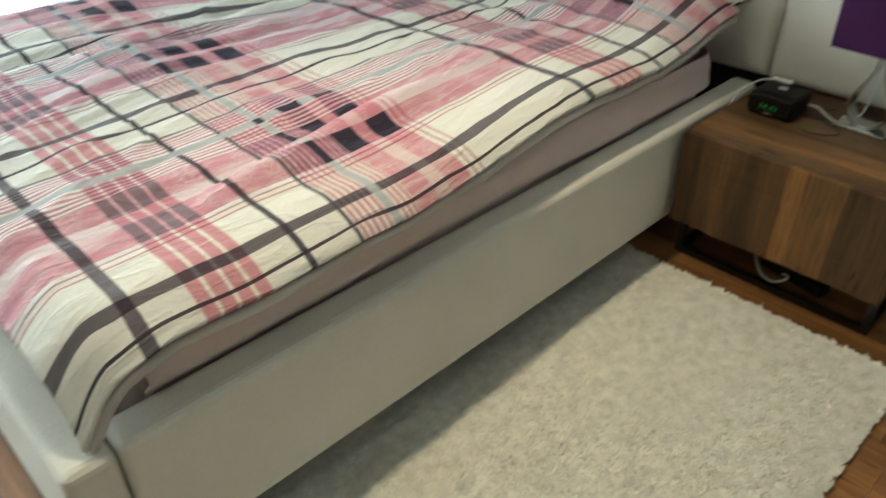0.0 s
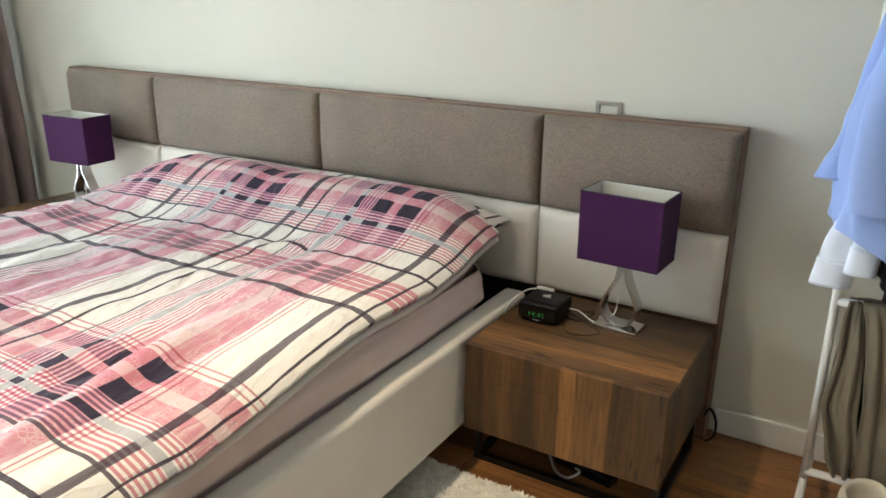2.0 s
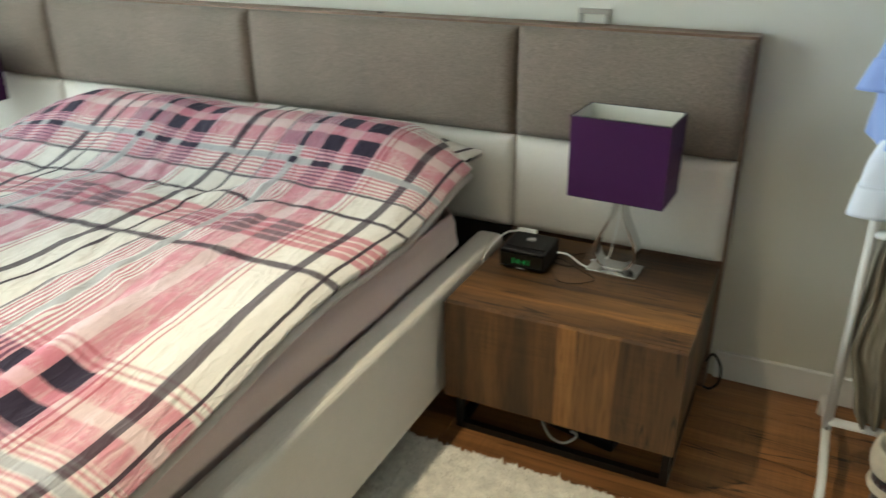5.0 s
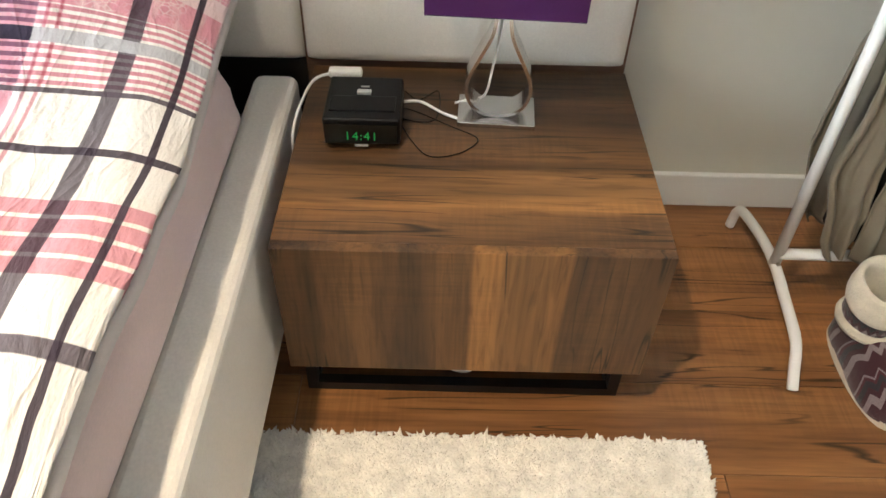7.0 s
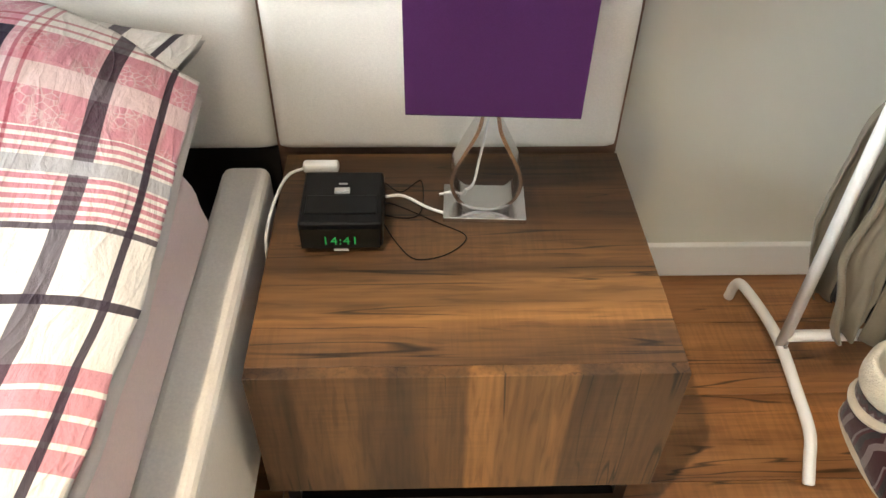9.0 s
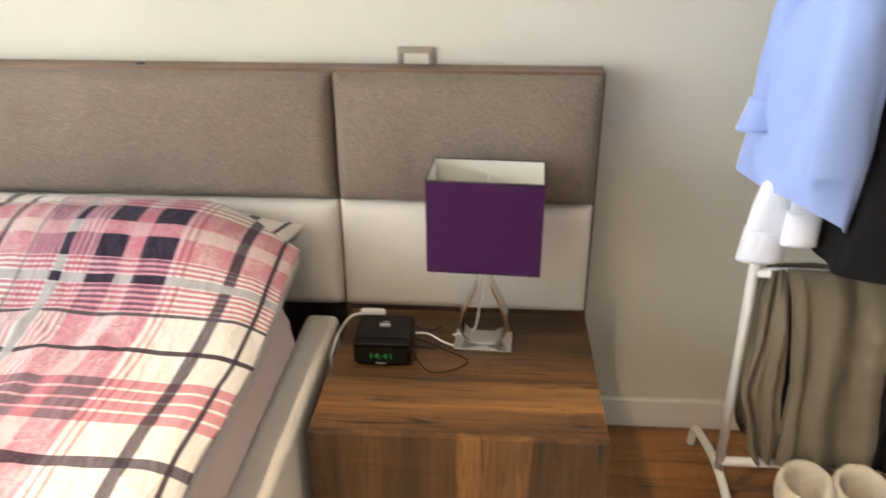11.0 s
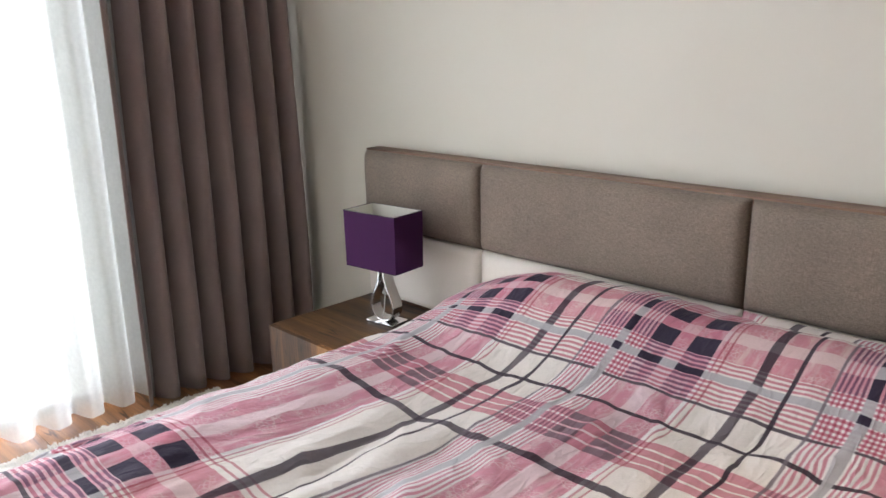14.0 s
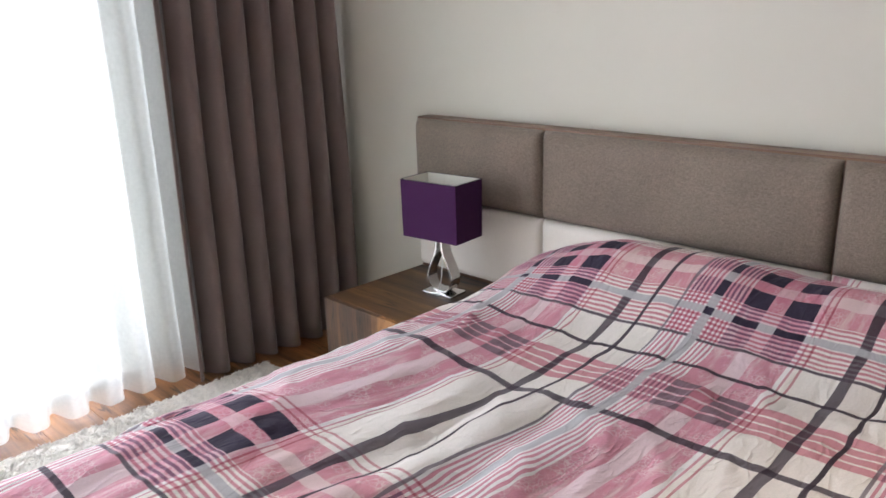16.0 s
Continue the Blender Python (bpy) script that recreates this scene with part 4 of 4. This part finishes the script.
drape("trousers", [(0.672, 1.945, 2.166), (0.60, 1.960, 2.184), (0.51, 1.980, 2.186), (0.31, 1.994, 2.212), (0.165, 2.006, 2.224)], KHAKI, "olive khaki trousers folded over the lower bar", "trousers", 3.0, RY - 0.040, RY + 0.05, 2, 0.012)
drape("trousers", [(0.669, 1.915, 1.950), (0.51, 1.906, 1.975), (0.36, 1.898, 1.985), (0.22, 1.930, 2.0), (0.18, 1.955, 2.0)], KHAKI, "second pair of olive trousers hanging behind", "trousers", 6.0, RY - 0.03, RY + 0.07, 1, 0.010)
drape("trousers", [(0.667, 2.165, 2.295), (0.40, 2.19, 2.295), (0.18, 2.21, 2.29)], BLACKCLOTH, "black trousers folded over the lower bar", "trousers", 8.0, RY - 0.045, RY + 0.05, 2, 0.010)
drape("scarf", [(0.664, 1.945, 1.970), (0.40, 1.955, 2.01), (0.205, 1.965, 2.02)], BLACKCLOTH, "dark cloth hanging between the trousers", "scarf", 9.0, RY + 0.008, RY + 0.03, 1, 0.004)


def hung_shirt(x, material, label, outline, y_half, seed, slant=0.0, buttons=0):
    """A shirt on a hanger, its plane across the rack; outline: (z, half width) down from the collar."""
    ob = thing("shirt", Matrix.Translation((0, 0, 0)), label, "shirt", group="hanging shirts")
    zs = [p[0] for p in outline]
    def f(a, b2):
        z = zs[0] + (zs[-1] - zs[0]) * b2
        half = np.interp(-z, [-q for q in zs], [p[1] for p in outline])
        q = a * 2 * math.pi
        xx = x + y_half * (0.4 + 0.6 * ease(1.35, 1.1, z)) * math.sin(q) + 0.015 * math.sin(5 * q + 4 * ns(z * 2, seed)) * ease(1.3, 0.9, z) + 0.007 * math.sin(11 * q + 7 * ns(z * 3, seed + 2)) + 0.006 * ns(q * 2, z * 9, seed)
        yy = RY + half * math.cos(q) + 0.008 * ns(z * 6, q, seed)
        return Vector((xx, yy, z + 0.012 * math.sin(q * 2 + seed) * b2 ** 6 - slant * (xx - x) * b2 ** 2))
    part("body", sheet(f, 96, 60), material, ob, smooth=True)
    hk = tube(smooth_path([(x, RY, zs[0] - 0.01), (x, RY, zs[0] + 0.03), (x, RY + 0.02, R_TOP + 0.02), (x, RY, R_TOP + 0.035), (x, RY - 0.018, R_TOP + 0.01)], 6), 0.002, 6)
    part("hanger_hook", hk, STEEL, ob, smooth=True)
    return ob


def sleeve(ob, pts, r, material, cuff=None):
    """An empty sleeve, flattened, with soft creases; its cuff is a part of its own."""
    path = smooth_path(pts, 8)
    def at(b2):
        i = min(len(path) - 2, int(b2 * (len(path) - 1)))
        return path[i].lerp(path[i + 1], b2 * (len(path) - 1) - i)
    def f(a, b2):
        q, c = a * 2 * math.pi, at(b2)
        fold = 1 + 0.08 * ns(b2 * 5, math.cos(q) * 1.5, r * 90) + 0.05 * math.sin(3 * q + 3 * b2)
        return c + Vector((r * fold * math.cos(q), 0.45 * r * fold * math.sin(q), 0.004 * ns(q, b2 * 9, 3)))
    s = part("sleeve", sheet(f, 28, 36), material, ob, smooth=True)
    if cuff:
        a = at(1.0)
        d = (a - at(0.9)).normalized()
        def g(u, w):
            q = u * 2 * math.pi
            k = 0.98 + 0.02 * w + (0.02 if w < 0.12 else 0.0) + 0.04 * math.sin(2 * q + 1)
            return a - d * 0.008 + d * 0.068 * w + Vector((r * k * math.cos(q), 0.5 * r * k * math.sin(q), 0.0))
        thick(part("cuff", sheet(g, 28, 8), cuff, s, "buttoned cuff", smooth=True), 0.002)
    return s


s1 = hung_shirt(1.940, BLUE, "light blue cotton shirt on a hanger", [(1.44, 0.05), (1.40, 0.12), (1.33, 0.17), (1.15, 0.17), (0.95, 0.165), (0.83, 0.16)], 0.098, 1.0, 0.45)
sleeve(s1, [(1.91, RY - 0.02, 1.36), (1.880, RY + 0.0, 1.20), (1.862, RY - 0.01, 1.08), (1.846, RY - 0.02, 1.03)], 0.037, BLUE, BLUE)
sleeve(s1, [(1.95, RY - 0.12, 1.36), (1.925, RY - 0.175, 1.22), (1.915, RY - 0.175, 1.06), (1.93, RY - 0.165, 0.93)], 0.05, BLUE)
s2 = hung_shirt(1.955, SHIRTWHITE, "white cotton shirt on a hanger", [(1.43, 0.05), (1.38, 0.10), (1.32, 0.10), (1.0, 0.10), (0.86, 0.10)], 0.02, 2.0)
sleeve(s2, [(1.95, RY - 0.01, 1.02), (1.915, RY - 0.03, 0.93), (1.885, RY - 0.05, 0.85), (1.872, RY - 0.06, 0.775)], 0.043, SHIRTWHITE, SHIRTWHITE)
sleeve(s2, [(1.95, RY - 0.02, 1.02), (1.94, RY - 0.05, 0.95), (1.935, RY - 0.07, 0.88), (1.930, RY - 0.08, 0.82)], 0.032, SHIRTWHITE, SHIRTWHITE)
hung_shirt(2.09, BLACKCLOTH, "black knitted pullover on a hanger behind the shirts", [(1.44, 0.05), (1.40, 0.12), (1.33, 0.17), (1.0, 0.18), (0.728, 0.17)], 0.135, 4.0, 0.02)
hung_shirt(2.27, BLACKCLOTH, "black jacket on a hanger", [(1.44, 0.05), (1.40, 0.15), (1.33, 0.20), (1.0, 0.21), (0.72, 0.21)], 0.06, 5.0)


# ---- slipper boots ----
def boot(m, label, seed):
    ob = thing("slipper_boot", m, label, "boot", group="slipper boots")
    def ring(cx, cy, z, rx, ry, q):
        return Vector((cx + rx * math.cos(q), cy + ry * math.sin(q), z))
    # shaft, from ankle to rim
    def shaft(a, b2):
        q = a * 2 * math.pi
        return ring(0, 0.0 + 0.01 * (1 - b2), 0.075 + 0.135 * b2, 0.048 + 0.004 * b2 + 0.003 * ns(q, b2 * 3, seed), 0.055 + 0.004 * b2, q)
    KNIT = KNITS[0]
    part("shaft", sheet(shaft, 36, 10), KNIT, ob, "patterned knit shaft", smooth=True)
    # foot: loops from heel to toe
    def foot(a, b2):
        y = 0.068 - 0.262 * b2
        q = a * 2 * math.pi
        half = 0.047 * (1 - abs(2 * b2 - 1) ** 5) ** 0.5 * (0.85 + 0.25 * ease(0.2, 0.8, b2))
        top = (0.098 - 0.045 * ease(0.35, 1.0, b2)) * (1 - max(0.0, 2 * b2 - 1) ** 7) ** 0.5
        z = 0.016 + top * max(0.0, math.sin(q)) if math.sin(q) > 0 else 0.016 + 0.006 * math.sin(q)
        return Vector((half * math.cos(q), y, z))
    part("foot", sheet(foot, 28, 26), KNITS[1], ob, "burgundy knit foot with pale zigzags", smooth=True)
    def sole(a, b2):
        q = a * 2 * math.pi
        y = -0.063 + 0.136 * math.sin(q)
        half = 0.050 * (0.92 - 0.10 * math.sin(q))
        return Vector((half * math.copysign(abs(math.cos(q)) ** 0.8, math.cos(q)), y, 0.001 + 0.018 * b2))
    sl = sheet(sole, 32, 2)
    bmesh.ops.contextual_create(sl, geom=[e for e in sl.edges if e.is_boundary and all(v.co.z < 0.002 for v in e.verts)])
    part("sole", sl, FLEECE, ob, "pale sole")
    # folded fleece cuff, a thick rolled band with the lining going down inside
    prof = [(0.0, 0.10), (0.003, 0.165), (0.006, 0.212), (0.014, 0.222), (0.022, 0.214), (0.026, 0.185), (0.023, 0.160), (0.012, 0.154)]
    prof = [(p.x, p.z) for p in smooth_path([(a - 0.012, 0, z) for a, z in prof], 3)]
    def cuff(a, b2):
        q = a * 2 * math.pi
        i = b2 * (len(prof) - 1)
        r, z = prof[int(round(i))]
        lump = 0.0025 * ns(3 * math.cos(q), 3 * math.sin(q) + z * 9, seed + 2)
        return ring(0, 0, z + 0.012 * math.sin(q + 0.6) * (z > 0.15) + 0.5 * lump, 0.051 + r + lump, 0.056 + r + lump, q)
    part("fleece_cuff", sheet(cuff, 48, len(prof) - 1), FLEECE, ob, "rolled cream fleece cuff", smooth=True)
    def band(a, b2):
        q = a * 2 * math.pi
        t = b2 * 2 * math.pi
        return ring(0, 0.004, 0.100 + 0.012 * math.sin(t), 0.052 + 0.007 * math.cos(t), 0.060 + 0.007 * math.cos(t), q)
    part("fleece_band", sheet(band, 40, 8), FLEECE, ob, "cream fleece ankle band", smooth=True)
    return ob


def knit(name, zig):
    m, nt, b, link = mat(name)
    co = nt.nodes.new("ShaderNodeTexCoord").outputs["Object"]
    sep = nt.nodes.new("ShaderNodeSeparateXYZ")
    link(co, sep.inputs[0])
    along, side = (sep.outputs[1], sep.outputs[0]) if zig else (sep.outputs[2], calc(nt, "ARCTAN2", sep.outputs[1], sep.outputs[0]))
    side = calc(nt, "MULTIPLY", side, 1.0 if zig else 0.055)
    tri = calc(nt, "PINGPONG", side, 0.010)
    edge = calc(nt, "ADD", along, calc(nt, "MULTIPLY", tri, 1.6))
    k = calc(nt, "WRAP", calc(nt, "DIVIDE", edge, 0.088), 1.0, 0.0)
    col = ramp(nt, k, [(0.0, (0.045, 0.007, 0.013)), (0.18, (0.22, 0.18, 0.185)), (0.36, (0.045, 0.007, 0.013)), (0.50, (0.020, 0.018, 0.023)),
                       (0.66, (0.065, 0.009, 0.016)), (0.74, (0.20, 0.17, 0.18)), (0.80, (0.045, 0.007, 0.013))], True)
    fine = node(nt, "TexNoise", Scale=450.0, Detail=2.0)
    link(co, fine.inputs[0])
    link(mix(nt, "MULTIPLY", 1.0, col, ramp(nt, fine.outputs[0], [(0.3, (0.7,) * 3), (0.7, (1.15,) * 3)])), b.inputs["Base Color"])
    b.inputs["Roughness"].default_value, b.inputs["Sheen Weight"].default_value = 0.9, 0.3
    bumped(nt, b, fine.outputs[0], 0.7, 0.002)
    return m


KNITS = (knit("knit with zigzag bands", False), knit("burgundy knit with pale zigzags", True))
boot(pose(2.036, -0.352, 0, 0, 0, 4) @ Matrix.Scale(0.93, 4), "burgundy patterned slipper boot with a cream fleece cuff", 1.0)
boot(pose(2.152, -0.358, 0, 0, 0, -3) @ Matrix.Scale(0.93, 4), "burgundy patterned slipper boot with a cream fleece cuff", 7.0)

# ---- floor boards ----
rnd = random.Random(5)
BW, LENS = 0.19, (1.2, 1.8, 2.2)
meshes = {}


def plank_mesh(length, width):
    """One board; alike boards share a mesh."""
    key = (round(length, 3), round(width, 3))
    if key not in meshes:
        bm = box(0, length - 0.0012, 0, width - 0.0012, -0.011, 0.0, 0.0008, 1)
        me = bpy.data.meshes.new("plank")
        bm.to_mesh(me)
        bm.free()
        me.materials.append(OAK)
        meshes[key] = me
    return meshes[key]


y = YS
while y < YN - 0.01:
    x = XL
    width = min(BW, YN - y)
    while x < XR - 0.01:
        L = rnd.choice(LENS)
        if x == XL:
            L -= rnd.uniform(0, 1.0)
        L = min(L, XR - x)
        pk = new("plank", plank_mesh(L, width))
        pk.location = (x, y, 0.0)
        pk.parent = floor
        x += L
    y += BW
